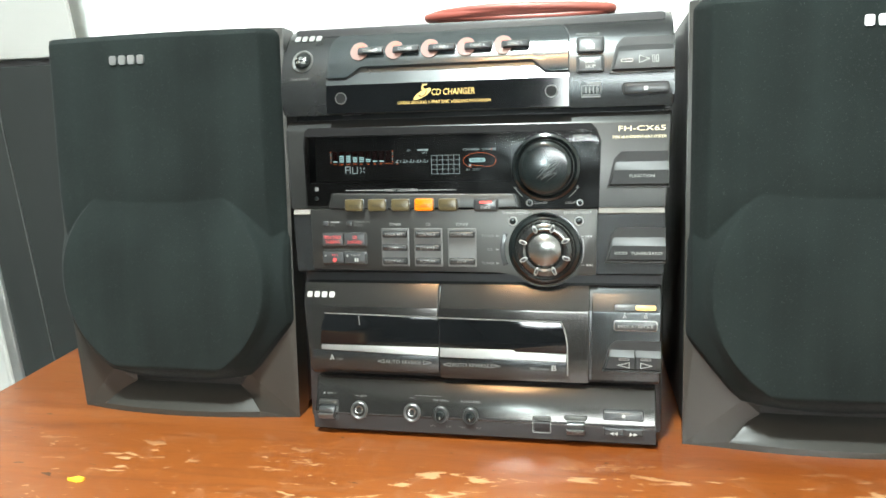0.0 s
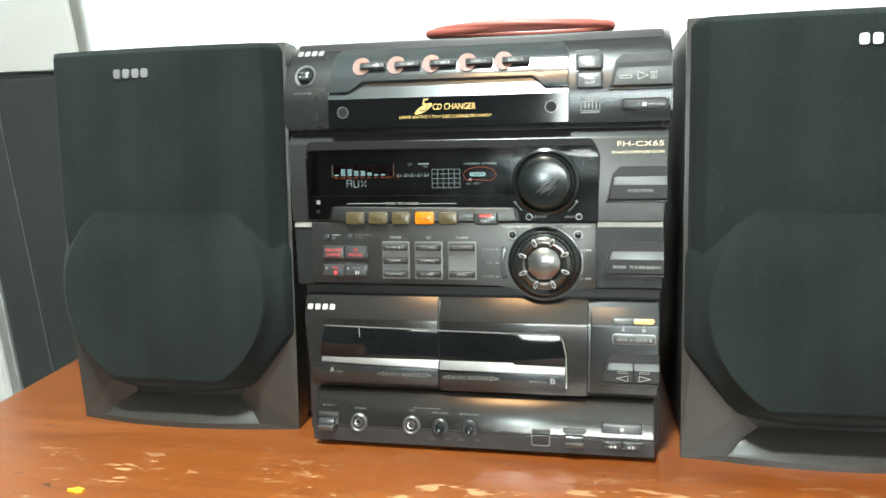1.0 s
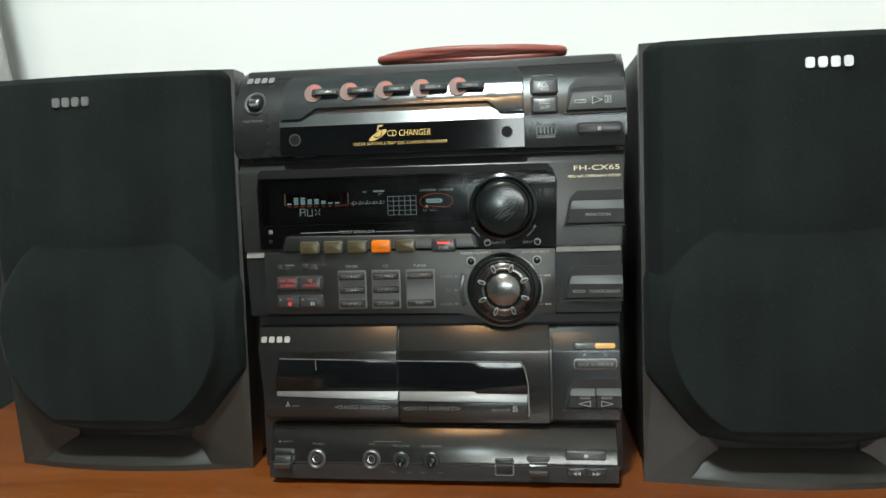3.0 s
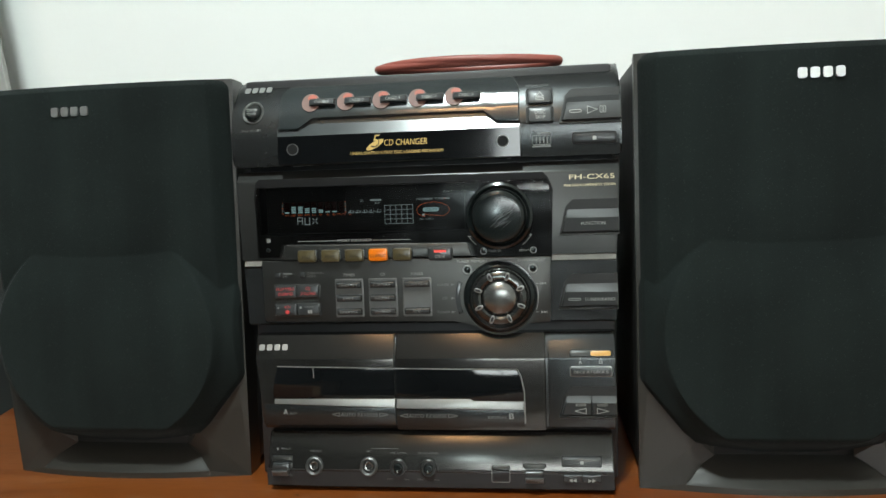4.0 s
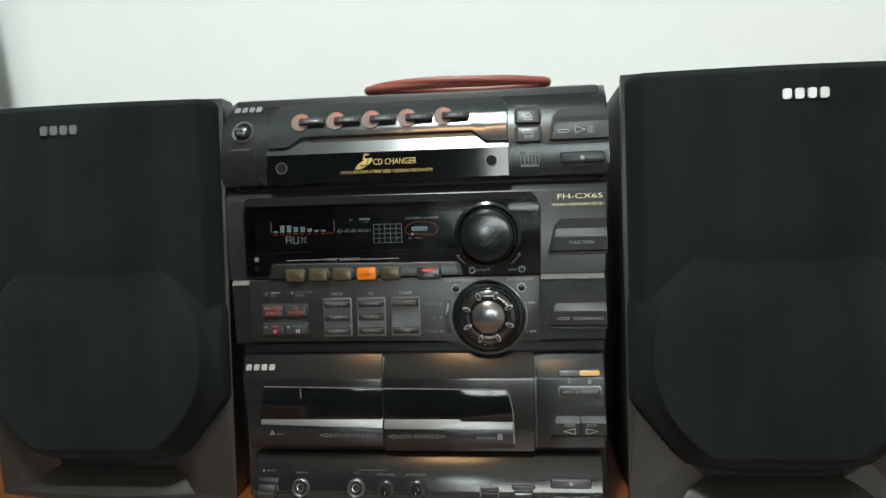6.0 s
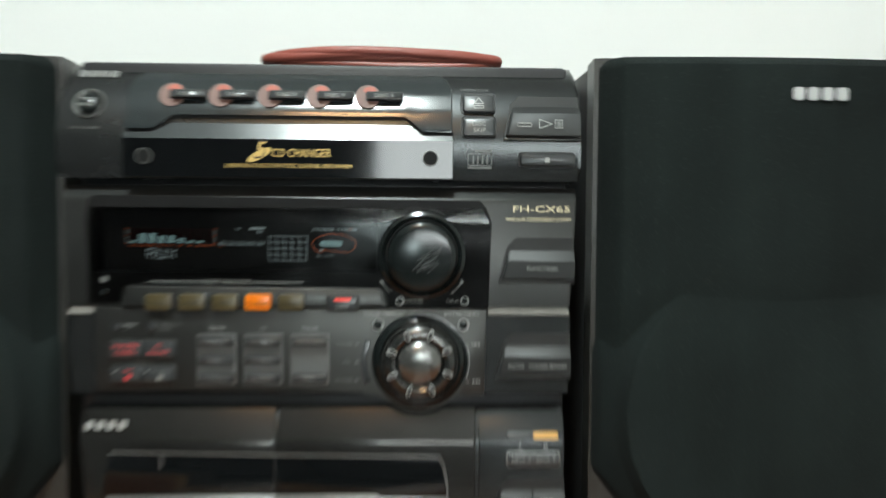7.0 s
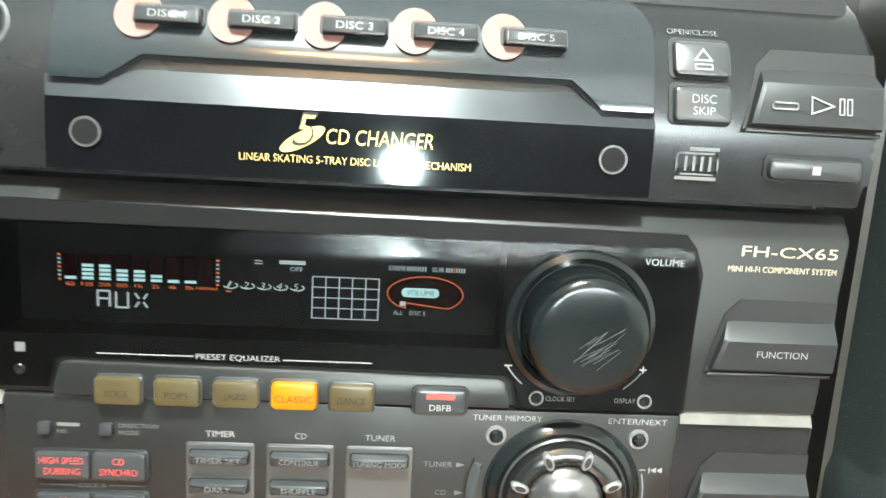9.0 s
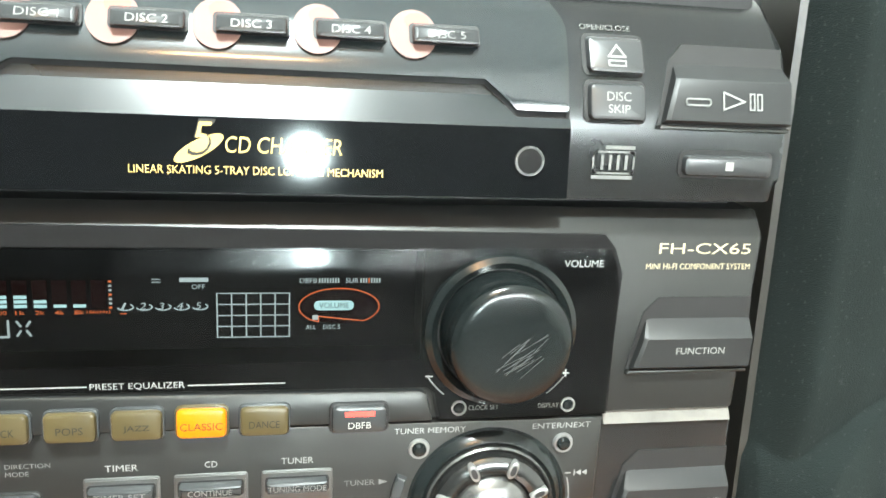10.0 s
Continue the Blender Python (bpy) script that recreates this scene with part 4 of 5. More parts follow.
for k in range(5):
    ex = 0.857 + 0.0485 * k
    lettering(str(k + 1), ex - 0.010, ex + 0.006, 2.103, 2.122, wy, PALE, amp, slant=0.2)
    outline("disc_mark", ellipse(ex + 0.002, 2.110, 0.020, 0.009, 14, 200, 420), 0.0035, wy, PALE, amp, closed=False)
strip("disc_lamp", 0.845, 0.862, 2.090, 2.093, wy, ORANGE, amp)
for z in (2.186, 2.178):
    strip("mode_mark", 0.928, 0.952, z, z + 0.003, wy, PALE, amp)
strip("maker_print", 1.000, 1.076, 2.180, 2.192, wy, PALE, amp)
lettering("OFF", 1.032, 1.068, 2.160, 2.173, wy, PALE, amp)
for k in range(6):
    gx = 1.098 + 0.0392 * k
    strip("grid_line", gx - 0.0018, gx + 0.0018, 2.020, 2.147, wy, PALE, amp)
for k in range(5):
    gz = 2.020 + 0.03175 * k
    strip("grid_line", 1.096, 1.296, gz - 0.0016, gz + 0.0016, wy + 0.0002, PALE, amp)
oval = ellipse(1.433, 2.106, 0.113, 0.054, 40, -52, 232) + [(1.375, 2.062), (1.375, 2.078)]
outline("level_oval", oval, 0.0026, wy, ORANGE, amp)
part("level_glow", prism(ellipse(1.433, 2.106, 0.108, 0.049, 30), wy + 0.0006, wy + 0.0009), DIMRED, amp)
part("level_lamp", prism(rounded(1.362, 1.474, 2.096, 2.124, 0.0135), wy, wy + 0.0005), CYAN, amp)
lettering("VOLUME", 1.376, 1.460, 2.102, 2.118, wy - 0.0006, BODY, amp)
strip("ball_mark", 1.358, 1.374, 2.068, 2.082, wy, PALE, amp)
lettering("ALL", 1.340, 1.368, 2.040, 2.053, wy, PALE, amp)
lettering("DISC S", 1.388, 1.436, 2.040, 2.053, wy, PALE, amp)
lettering("DBFB", 1.322, 1.370, 2.176, 2.190, wy, PALE, amp)
lettering("SUR", 1.450, 1.486, 2.176, 2.190, wy, PALE, amp)
for k in range(8):
    strip("level_tick", 1.375 + 0.0075 * k, 1.379 + 0.0075 * k, 2.176, 2.190, wy, PALE, amp)
    strip("level_tick", 1.491 + 0.0075 * k, 1.495 + 0.0075 * k, 2.176, 2.190, wy, ORANGE if k == 3 else PALE, amp)
BOARD = False
lettering("PRESET EQUALIZER", 0.762, 1.018, 1.862, 1.884, wy, WHITE, amp)
strip("print_line", 0.466, 0.754, 1.873, 1.877, wy, WHITE, amp)
strip("print_line", 1.026, 1.300, 1.870, 1.874, wy, WHITE, amp)
strip("remote_mark", 0.226, 0.256, 1.872, 1.902, wy, GREYPRINT, amp)
part("remote_eye", lathe([(0.0, -0.006), (0.014, -0.004), (0.018, 0.0)], 0.236, 1.815, 20, wy), KNOB, amp)
# preset keys on the grey strip below the window
part("preset_plate", prism([(0.335, 1.742), (1.742, 1.742), (1.722, 1.828), (1.70, 1.838), (0.385, 1.853), (0.360, 1.846)], -0.022, 0.0, 0.008, lambda z: -0.10 * (1.86 - z)), GREY, amp, "grey plate carrying the preset keys")
for k, word in enumerate(("ROCK", "POPS", "JAZZ", "CLASSIC", "DANCE")):
    bx = 0.467 + 0.1765 * k
    lit = k == 3
    part("key_rim", prism(rounded(bx - 0.006, bx + 0.144, 1.718, 1.818, 0.02), -0.040, -0.02, 0.004), BUTTON if not lit else AMBER, amp)
    part("preset_key", prism(rounded(bx, bx + 0.138, 1.724, 1.812, 0.017), -0.056, -0.02, 0.010), AMBERLIT if lit else AMBER, amp, "lit amber key" if lit else "unlit amber translucent key with a faint added glow")
    w = 0.0078 * len(word) + 0.004
    lettering(word, bx + 0.069 - w, bx + 0.069 + w, 1.750, 1.772, -0.0566, BLACK, amp)
part("key_rim", prism(rounded(1.428, 1.607, 1.716, 1.812, 0.02), -0.040, -0.02, 0.004), BLACK, amp)
part("bass_key", prism(rounded(1.436, 1.599, 1.722, 1.806, 0.017), -0.056, -0.02, 0.010), BUTTON, amp, "glossy black key with a red lamp")
strip("key_lamp", 1.474, 1.562, 1.776, 1.792, -0.0568, REDLIT, amp)
lettering("DBFB", 1.484, 1.552, 1.738, 1.758, -0.0568, WHITE, amp)
# volume knob
VX, VZ = 1.944, 2.022
part("volume_ring", lathe([(0.195, -0.014), (0.200, -0.030), (0.218, -0.038), (0.236, -0.028), (0.242, -0.010)], VX, VZ, 72), KNOB, amp, "glossy black bezel")
part("volume_well", lathe([(0.0, -0.0145), (0.199, -0.0145)], VX, VZ, 60), BLACK, amp)
part("volume_knob", lathe([(0.0, -0.1720), (0.04, -0.1714), (0.08, -0.1697), (0.12, -0.1666), (0.150, -0.1632), (0.168, -0.1595), (0.178, -0.153), (0.184, -0.144), (0.188, -0.09), (0.192, -0.012)], VX, VZ, 72), KNOB, amp, "large glossy black volume knob, scratched face")
rng = random.Random(4)
for k in range(16):
    cx, cz, ln = VX + 0.02 + rng.uniform(-0.035, 0.045), VZ - 0.02 + rng.uniform(-0.05, 0.05), rng.uniform(0.02, 0.06)
    a = radians(38 + rng.uniform(-12, 12))
    outline("scratch", [(cx - ln * math.cos(a), cz - ln * math.sin(a)), (cx + ln * math.cos(a), cz + ln * math.sin(a))], 0.0016, -0.1728, SCRATCH, amp, closed=False)
lettering("VOLUME", 2.130, 2.256, 2.222, 2.244, wy - 0.001 + 0.002, WHITE, amp)
for s, c in ((1, 2.162), (-1, 1.728)):
    strip("sign", c - 0.012, c + 0.012, 1.878, 1.883, wy, WHITE, amp)
strip("sign", 2.1595, 2.1645, 1.868, 1.893, wy - 0.0002, WHITE, amp)
outline("turn_arrow", ellipse(VX, VZ, 0.262, 0.262, 8, 214, 232), 0.004, wy, WHITE, amp, closed=False)
outline("turn_arrow", ellipse(VX, VZ, 0.262, 0.262, 8, 308, 326), 0.004, wy, WHITE, amp, closed=False)
for px in (1.826, 2.178):
    part("pin_key", lathe([(0.0, -0.022), (0.014, -0.021), (0.018, -0.014)], px, 1.774, 24), KNOB, amp)
    part("pin_ring", lathe([(0.0185, -0.010), (0.0185, -0.018), (0.024, -0.018), (0.024, -0.010)], px, 1.774, 24), DULL, amp)
lettering("CLOCK SET", 1.856, 1.952, 1.766, 1.782, wy, WHITE, amp)
lettering("DISPLAY", 2.080, 2.148, 1.766, 1.782, wy, WHITE, amp)
# model print and function key
lettering("FH-CX65", 2.440, 2.752, 2.262, 2.296, -0.001, PALEGOLD, amp, slant=0.0)
lettering("MINI HI-FI COMPONENT SYSTEM", 2.402, 2.756, 2.212, 2.231, -0.001, PALEGOLD, amp)
wedge_key(amp, 2.378, 2.428, 2.775, 1.892, 2.000, 2.078, KEYGREY, "function_key")
lettering("FUNCTION", 2.514, 2.680, 1.944, 1.966, -0.0428, WHITE, amp)

# tuner and timer section
ctl = part("control_section", bar([(0.2, 1.255), (0.03, 1.255), (0.0, 1.27), (0.0, 1.695), (0.03, 1.735), (0.2, 1.738)], 0.035, 2.765, 0.02, 0.01, 0.012), SATIN, stereo, "dark grey control section with a jog dial")
PLATE = [(0.182, 1.737), (2.300, 1.727), (2.290, 1.262)] + [(2.17, 1.255)] + [(1.935 + 0.275 * math.cos(radians(a)), 1.444 + 0.275 * math.sin(radians(a))) for a in range(318, 220, -7)] + [(1.70, 1.262), (1.60, 1.272), (0.20, 1.285), (0.186, 1.30)]
part("control_plate", prism(PLATE, -0.014, 0.02, 0.006), PLATE_GREY, ctl, "mid-grey satin plate")
cy = -0.0152
for bx in (0.304, 0.490):
    part("pin_key", prism(rounded(bx - 0.020, bx + 0.020, 1.610, 1.650, 0.008), -0.030, 0.0, 0.006), BUTTON, ctl)
strip("maker_print", 0.340, 0.408, 1.634, 1.646, cy, GREYPRINT, ctl)
lettering("NR", 0.340, 0.372, 1.610, 1.624, cy, GREYPRINT, ctl)
lettering("DIRECTION", 0.526, 0.646, 1.634, 1.648, cy, GREYPRINT, ctl)
lettering("MODE", 0.526, 0.588, 1.610, 1.624, cy, GREYPRINT, ctl)
for z0, z1 in ((1.462, 1.555), (1.330, 1.416)):
    part("key_frame", prism(rounded(0.264, 0.620, z0 - 0.010, z1 + 0.008, 0.022), -0.022, 0.0, 0.006), GREY, ctl)
    for x0, x1 in ((0.274, 0.440), (0.446, 0.610)):
        part("deck_key", prism(rounded(x0, x1, z0, z1, 0.012), -0.036, 0.0, 0.010), BUTTON, ctl, "black key with red print")
lettering("HIGH SPEED", 0.290, 0.424, 1.518, 1.540, -0.0366, REDPRINT, ctl)
lettering("DUBBING", 0.304, 0.412, 1.482, 1.504, -0.0366, REDPRINT, ctl)
lettering("CD", 0.512, 0.546, 1.518, 1.540, -0.0366, REDPRINT, ctl)
lettering("SYNCHRO", 0.472, 0.586, 1.482, 1.504, -0.0366, REDPRINT, ctl)
lettering("REC", 0.348, 0.392, 1.388, 1.404, -0.0366, REDPRINT, ctl)
part("record_mark", prism(ellipse(0.368, 1.358, 0.016, 0.016, 18), -0.0366, -0.036), REDPRINT, ctl)
lettering("PAUSE", 0.500, 0.570, 1.388, 1.402, -0.0366, GREYPRINT, ctl)
for k in (0, 1):
    strip("pause_mark", 0.524 + 0.018 * k, 0.536 + 0.018 * k, 1.346, 1.372, -0.0366, WHITE, ctl)
for kx in (0.298, 0.468):
    part("key_lamp", prism(ellipse(kx, 1.390, 0.009, 0.009, 12), -0.0366, -0.036), DULL, ctl)
lettering("DECK B", 0.400, 0.482, 1.430, 1.444, cy, GREYPRINT, ctl)
strip("print_line", 0.282, 0.390, 1.436, 1.439, cy, GREYPRINT, ctl)
strip("print_line", 0.492, 0.602, 1.436, 1.439, cy, GREYPRINT, ctl)
for px, head, hw, words in ((0.836, "TIMER", 0.046, ("TIMER SET", "DAILY", "TIMER REC")), (1.086, "CD", 0.018, ("CONTINUE", "SHUFFLE", "PROGRAM")), (1.337, "TUNER", 0.048, ("TUNING MODE", "", "MONO"))):
    lettering(head, px - hw, px + hw, 1.612, 1.632, cy, WHITE, ctl)
    part("key_panel", prism(rounded(px - 0.106, px + 0.106, 1.312, 1.594, 0.010), -0.018, 0.0, 0.004), PANEL, ctl, "recessed metallic key panel")
    part("key_well", sheet([px - 0.099 + 0.0198 * k for k in range(11)], lambda x: 1.318, lambda x: 1.588, lambda x, z: -0.0215 + 0.0025 * math.cos((z - 1.45) * 20), 12, 0.004), PANEL, ctl)
    for j, word in enumerate(words):
        if word == "":
            continue
        zc = 1.552 - 0.0985 * j
        # black plate painted in as the key's shadow, deeper below than above
        part("slim_key_painted_shadow", prism(rounded(px - 0.095, px + 0.095, zc - 0.027, zc + 0.024, 0.01), -0.0265, -0.02), BLACK, ctl)
        part("slim_key", prism(rounded(px - 0.091, px + 0.091, zc - 0.020, zc + 0.020, 0.008), -0.056, -0.02, 0.012), BUTTON, ctl, "slim black key")
        w = 0.0078 * len(word)
        lettering(word, px - w, px + w, zc - 0.010, zc + 0.008, -0.0566, GREYPRINT, ctl)
DUST = material("dusty_edge", (0.13, 0.12, 0.105), 0.7, vary=0.35, scale=160)
for x0, x1 in ((0.045, 0.176), (2.306, 2.752)):
    part("dusty_ledge", bar([(-0.012, 1.700), (0.012, 1.7395), (0.03, 1.7395), (0.03, 1.695), (0.0, 1.695)], x0, x1, 0.0, 0.0), DUST, ctl, "dusty pale upper edge")
# jog dial
JX, JZ = 1.935, 1.444
part("jog_bezel", lathe([(0.205, 0.0), (0.207, -0.030), (0.222, -0.042), (0.236, -0.036), (0.252, -0.016), (0.262, -0.014)], JX, JZ, 72), KNOB, ctl, "black bezel round the dial")
part("jog_bright_ring", lathe([(0.196, -0.010), (0.198, -0.046), (0.204, -0.050), (0.209, -0.044), (0.210, -0.02)], JX, JZ, 72), JOG, ctl)
part("jog_dial", lathe([(0.128, -0.060), (0.134, -0.078), (0.150, -0.086), (0.170, -0.084), (0.188, -0.072), (0.194, -0.050), (0.196, -0.01)], JX, JZ, 72), DIAL, ctl, "dark satin metal jog dial with eight finger dimples")
part("jog_dome", lathe([(0.0, -0.112), (0.03, -0.1105), (0.06, -0.106), (0.09, -0.097), (0.112, -0.085), (0.124, -0.070), (0.129, -0.05)], JX, JZ, 64), JOG, ctl, "domed dark metal centre")
for k in range(8):
    a = radians(22.5 + 45 * k + 2)
    dx, dz = math.cos(a), math.sin(a)
    pts = []
    for i in range(20):
        b = 2 * math.pi * i / 20
        r, s = 0.161 + 0.024 * math.cos(b) + 0.006 * (1 if math.cos(b) > 0 else -1), 0.0145 * math.sin(b)
        pts.append((JX + dx * r - dz * s, JZ + dz * r + dx * s))
    part("finger_dimple", prism(pts, -0.094, -0.07, 0.004), DULL, ctl)
    inner = [(JX + dx * 0.161 + (x - JX - dx * 0.161) * 0.6, JZ + dz * 0.161 + (z - JZ - dz * 0.161) * 0.6) for x, z in pts]
    part("dimple_well", prism(inner, -0.0955, -0.08), BODY, ctl)
for px in (1.706, 2.172):
    part("round_key_ring", lathe([(0.022, 0.0), (0.024, -0.024), (0.031, -0.024), (0.034, -0.013)], px, 1.644, 28), DULL, ctl)
    part("round_key", lathe([(0.0, -0.040), (0.014, -0.038), (0.022, -0.028), (0.0225, -0.01)], px, 1.644, 28), KNOB, ctl)
lettering("TUNER MEMORY", 1.628, 1.852, 1.694, 1.713, cy, WHITE, ctl)
lettering("ENTER/NEXT", 2.068, 2.262, 1.694, 1.713, cy, WHITE, ctl)
rock = [(JX + r * math.cos(radians(a)), JZ + r * math.sin(radians(a))) for r, seq in ((0.318, range(158, 204, 4)), (0.286, range(202, 156, -4))) for a in seq]
part("rocker_key", prism(rock, -0.036, 0.0, 0.008), BUTTON, ctl, "curved black rocker key")
for word, x0, x1, z in (("TUNER", 1.478, 1.572, 1.538), ("CD", 1.520, 1.556, 1.440), ("TUNER", 1.478, 1.572, 1.340)):
    lettering(word, x0, x1, z - 0.009, z + 0.009, cy, GREYPRINT, ctl)
    bm = bmesh.new()
    bm.faces.new([bm.verts.new(at(x, cy, zz)) for x, zz in ((1.584, z - 0.009), (1.612, z), (1.584, z + 0.009))])
    part("arrow_mark", bm, GREYPRINT, ctl, smooth=False)
for z, s in ((1.536, -1), (1.332, 1)):
    strip("print_line", 2.188, 2.208, z - 0.002, z + 0.002, cy, WHITE, ctl)
    strip("skip_bar", 2.218 if s < 0 else 2.262, 2.222 if s < 0 else 2.266, z - 0.010, z + 0.010, cy, WHITE, ctl)
    for k in (0, 1):
        bm = bmesh.new()
        x = 2.224 + 0.02 * k
        tri = ((x, z), (x + 0.019, z - 0.010), (x + 0.019, z + 0.010)) if s < 0 else ((x, z - 0.010), (x + 0.019, z), (x, z + 0.010))
        bm.faces.new([bm.verts.new(at(a, cy, b)) for a, b in tri])
        part("skip_mark", bm, WHITE, ctl, smooth=False)
outline("turn_arrow", ellipse(JX, JZ, 0.272, 0.272, 10, 340, 380), 0.004, cy, WHITE, ctl, closed=False)
wedge_key(ctl, 2.362, 2.412, 2.760, 1.368, 1.478, 1.553, KEYGREY, "tuner_key")
outline("key_lamp", rounded(2.418, 2.500, 1.416, 1.428, 0.005), 0.006, -0.0428, DULL, ctl)
lettering("TUNER/BAND", 2.526, 2.738, 1.410, 1.432, -0.0428, WHITE, ctl)

# twin cassette deck
dk = part("cassette_deck", bar([(0.2, 0.475), (0.02, 0.475), (0.0, 0.50), (-0.004, 0.985), (0.004, 1.01), (0.060, 1.145), (0.085, 1.172), (0.2, 1.176)], 0.085, 2.742, 0.055, 0.012, 0.012), SATIN, stereo, "dark cassette section with two doors")
for x0, x1, low in ((0.088, 1.146, 0.515), (1.156, 2.246, 0.475)):
    door = part("cassette_door", bar([(0.05, low), (-0.016, low), (-0.020, 0.985), (-0.013, 1.008), (0.058, 1.170), (0.1, 1.172)], x0, x1, 0.05 if x0 < 1 else 0.0, 0.0 if x0 < 1 else 0.004, 0.010), DECK, dk, "dark grey cassette door with a long window")
winA = [(0.270, 0.945), (1.146, 0.928), (1.146, 0.732), (0.622, 0.740), (0.585, 0.716), (0.226, 0.714), (0.224, 0.76), (0.238, 0.86)]
winB = [(1.156, 0.927), (2.040, 0.915), (2.062, 0.87), (2.084, 0.76), (2.086, 0.690), (1.722, 0.688), (1.686, 0.720), (1.156, 0.732)]
for w in (winA, winB):
    part("window_rim", prism([(x, z) for x, z in w], -0.0225, 0.0), BLACK, dk)
    part("cassette_window", prism([(x, z) for x, z in w], -0.0245, 0.0, 0.003), GLOSS, dk, "dark glossy cassette window")
outline("window_edge", [(0.268, 0.949), (1.146, 0.932)], 0.008, -0.0255, DULL, dk, closed=False)
outline("window_edge", [(1.156, 0.931), (2.044, 0.919), (2.068, 0.87), (2.090, 0.76), (2.092, 0.53)], 0.008, -0.0255, DULL, dk, closed=False)
# reflection on the left window drawn as a thin silver stroke
outline("painted_glint", [(0.538, 0.932), (0.541, 0.866)], 0.007, -0.0255, DULL, dk, closed=False)
barA = [(0.226, 0.712), (0.585, 0.714), (0.622, 0.738), (1.146, 0.730), (1.146, 0.640), (0.232, 0.668)]
barB = [(1.156, 0.730), (1.686, 0.718), (1.722, 0.686), (2.086, 0.688), (2.082, 0.628), (1.156, 0.638)]
for w in (barA, barB):
    part("window_bar", prism(w, -0.040, 0.0, 0.006, lambda z: (z - 0.64) * 0.35), DULL, dk, "satin grey bar under the window")
part("door_foot", prism([(0.155, 0.665), (1.146, 0.636), (1.146, 0.515), (0.160, 0.515)], -0.024, 0.0, 0.004), SATIN, dk)
part("door_foot", prism([(1.156, 0.634), (2.084, 0.624), (2.088, 0.500), (1.156, 0.505)], -0.024, 0.0, 0.004), SATIN, dk)
lettering("A", 0.296, 0.332, 0.586, 0.626, -0.0245, WHITE, dk)
lettering("PLAY", 0.350, 0.404, 0.588, 0.602, -0.0245, GREYPRINT, dk)
lettering("B", 1.978, 2.012, 0.560, 0.600, -0.0245, WHITE, dk)
lettering("REC/PLAY", 1.826, 1.962, 0.562, 0.578, -0.0245, GREYPRINT, dk)
for x0 in (0.672, 1.182):
    lettering("AUTO REVERSE", x0 + 0.062, x0 + 0.342, 0.574 if x0 < 1 else 0.566, 0.602 if x0 < 1 else 0.594, -0.0245, GREYPRINT, dk)
    zc = 0.588 if x0 < 1 else 0.580
    outline("arrow_mark", [(x0, zc), (x0 + 0.052, zc - 0.014), (x0 + 0.052, zc + 0.014)], 0.005, -0.0245, GREYPRINT, dk)
    outline("arrow_mark", [(x0 + 0.420, zc), (x0 + 0.356, zc - 0.014), (x0 + 0.356, zc + 0.014)], 0.005, -0.0245, GREYPRINT, dk)
maker_badge(0.108, 0.345, 1.064, 1.106, 0.024, dk, 0.014, lean=0.45)
part("deck_panel", bar([(0.05, 0.50), (-0.006, 0.50), (-0.010, 0.985), (-0.006, 1.0), (0.052, 1.125), (0.08, 1.14), (0.1, 1.14)], 2.262, 2.740, 0.0, 0.008, 0.008), SATIN, dk, "dark panel with the deck keys")
lean_d = lambda z: 0.46 * (z - 1.0) if z > 1.0 else 0.0
part("lamp_frame", prism(rounded(2.414, 2.712, 1.006, 1.052, 0.020), -0.016, 0.02, 0.004, lean_d), BODY, dk)
part("deck_lamp", prism(rounded(2.422, 2.563, 1.012, 1.046, 0.014), -0.020, 0.0, 0.003, lean_d), BUTTONG, dk, "unlit lamp")
part("deck_lamp", prism(rounded(2.563, 2.704, 1.012, 1.046, 0.014), -0.020, 0.0, 0.003, lean_d), AMBERPALE, dk, "lit amber lamp")
lettering("A", 2.478, 2.502, 0.956, 0.980, -0.0125, WHITE, dk)
lettering("B", 2.622, 2.646, 0.956, 0.980, -0.0125, WHITE, dk)
for tx in (2.490, 2.634):
    strip("print_tick", tx - 0.002, tx + 0.002, 0.988, 0.998, -0.0125, WHITE, dk)
part("key_rim", prism(rounded(2.414, 2.714, 0.864, 0.940, 0.020), -0.020, 0.0, 0.004), DULL, dk)
part("deck_key", prism(rounded(2.421, 2.707, 0.871, 0.933, 0.016), -0.034, 0.0, 0.008), BUTTON, dk, "black key")
lettering("DECK A / DECK B", 2.444, 2.684, 0.892, 0.912, -0.0346, WHITE, dk)
wedge_key(dk, 2.350, 2.398, 2.738, 0.590, 0.688, 0.748, KEYGREY, "transport_key", lambda z: -0.008, split=2.560)
for sx, d in ((2.486, -1), (2.636, 1)):
    outline("play_mark", [(sx + d * 0.042, 0.626), (sx - d * 0.036, 0.606), (sx - d * 0.036, 0.646)], 0.006, -0.0512, WHITE, dk)
    outline("key_lamp", rounded(sx - 0.034, sx + 0.034, 0.664, 0.676, 0.005), 0.005, -0.0512, DULL, dk)

# socket panel at the foot
ft = part("socket_panel", bar([(0.2, 0.03), (0.0, 0.03), (-0.018, 0.05), (-0.030, 0.165), (-0.026, 0.185), (0.050, 0.405), (0.075, 0.435), (0.2, 0.44)], 0.155, 2.712, 0.015, -0.004, 0.014), DECK, stereo, "sloping dark grey socket panel")


def foot_y(z):
    return float(np.interp(z, [0.05, 0.165, 0.185, 0.405], [-0.018, -0.030, -0.026, 0.050]))


part("dark_skirt", sheet([0.150 + 0.2563 * k for k in range(11)], lambda x: 0.045, lambda x: 0.176, lambda x, z: foot_y(z) - 0.002, 3, 0.01), BODY, ft)
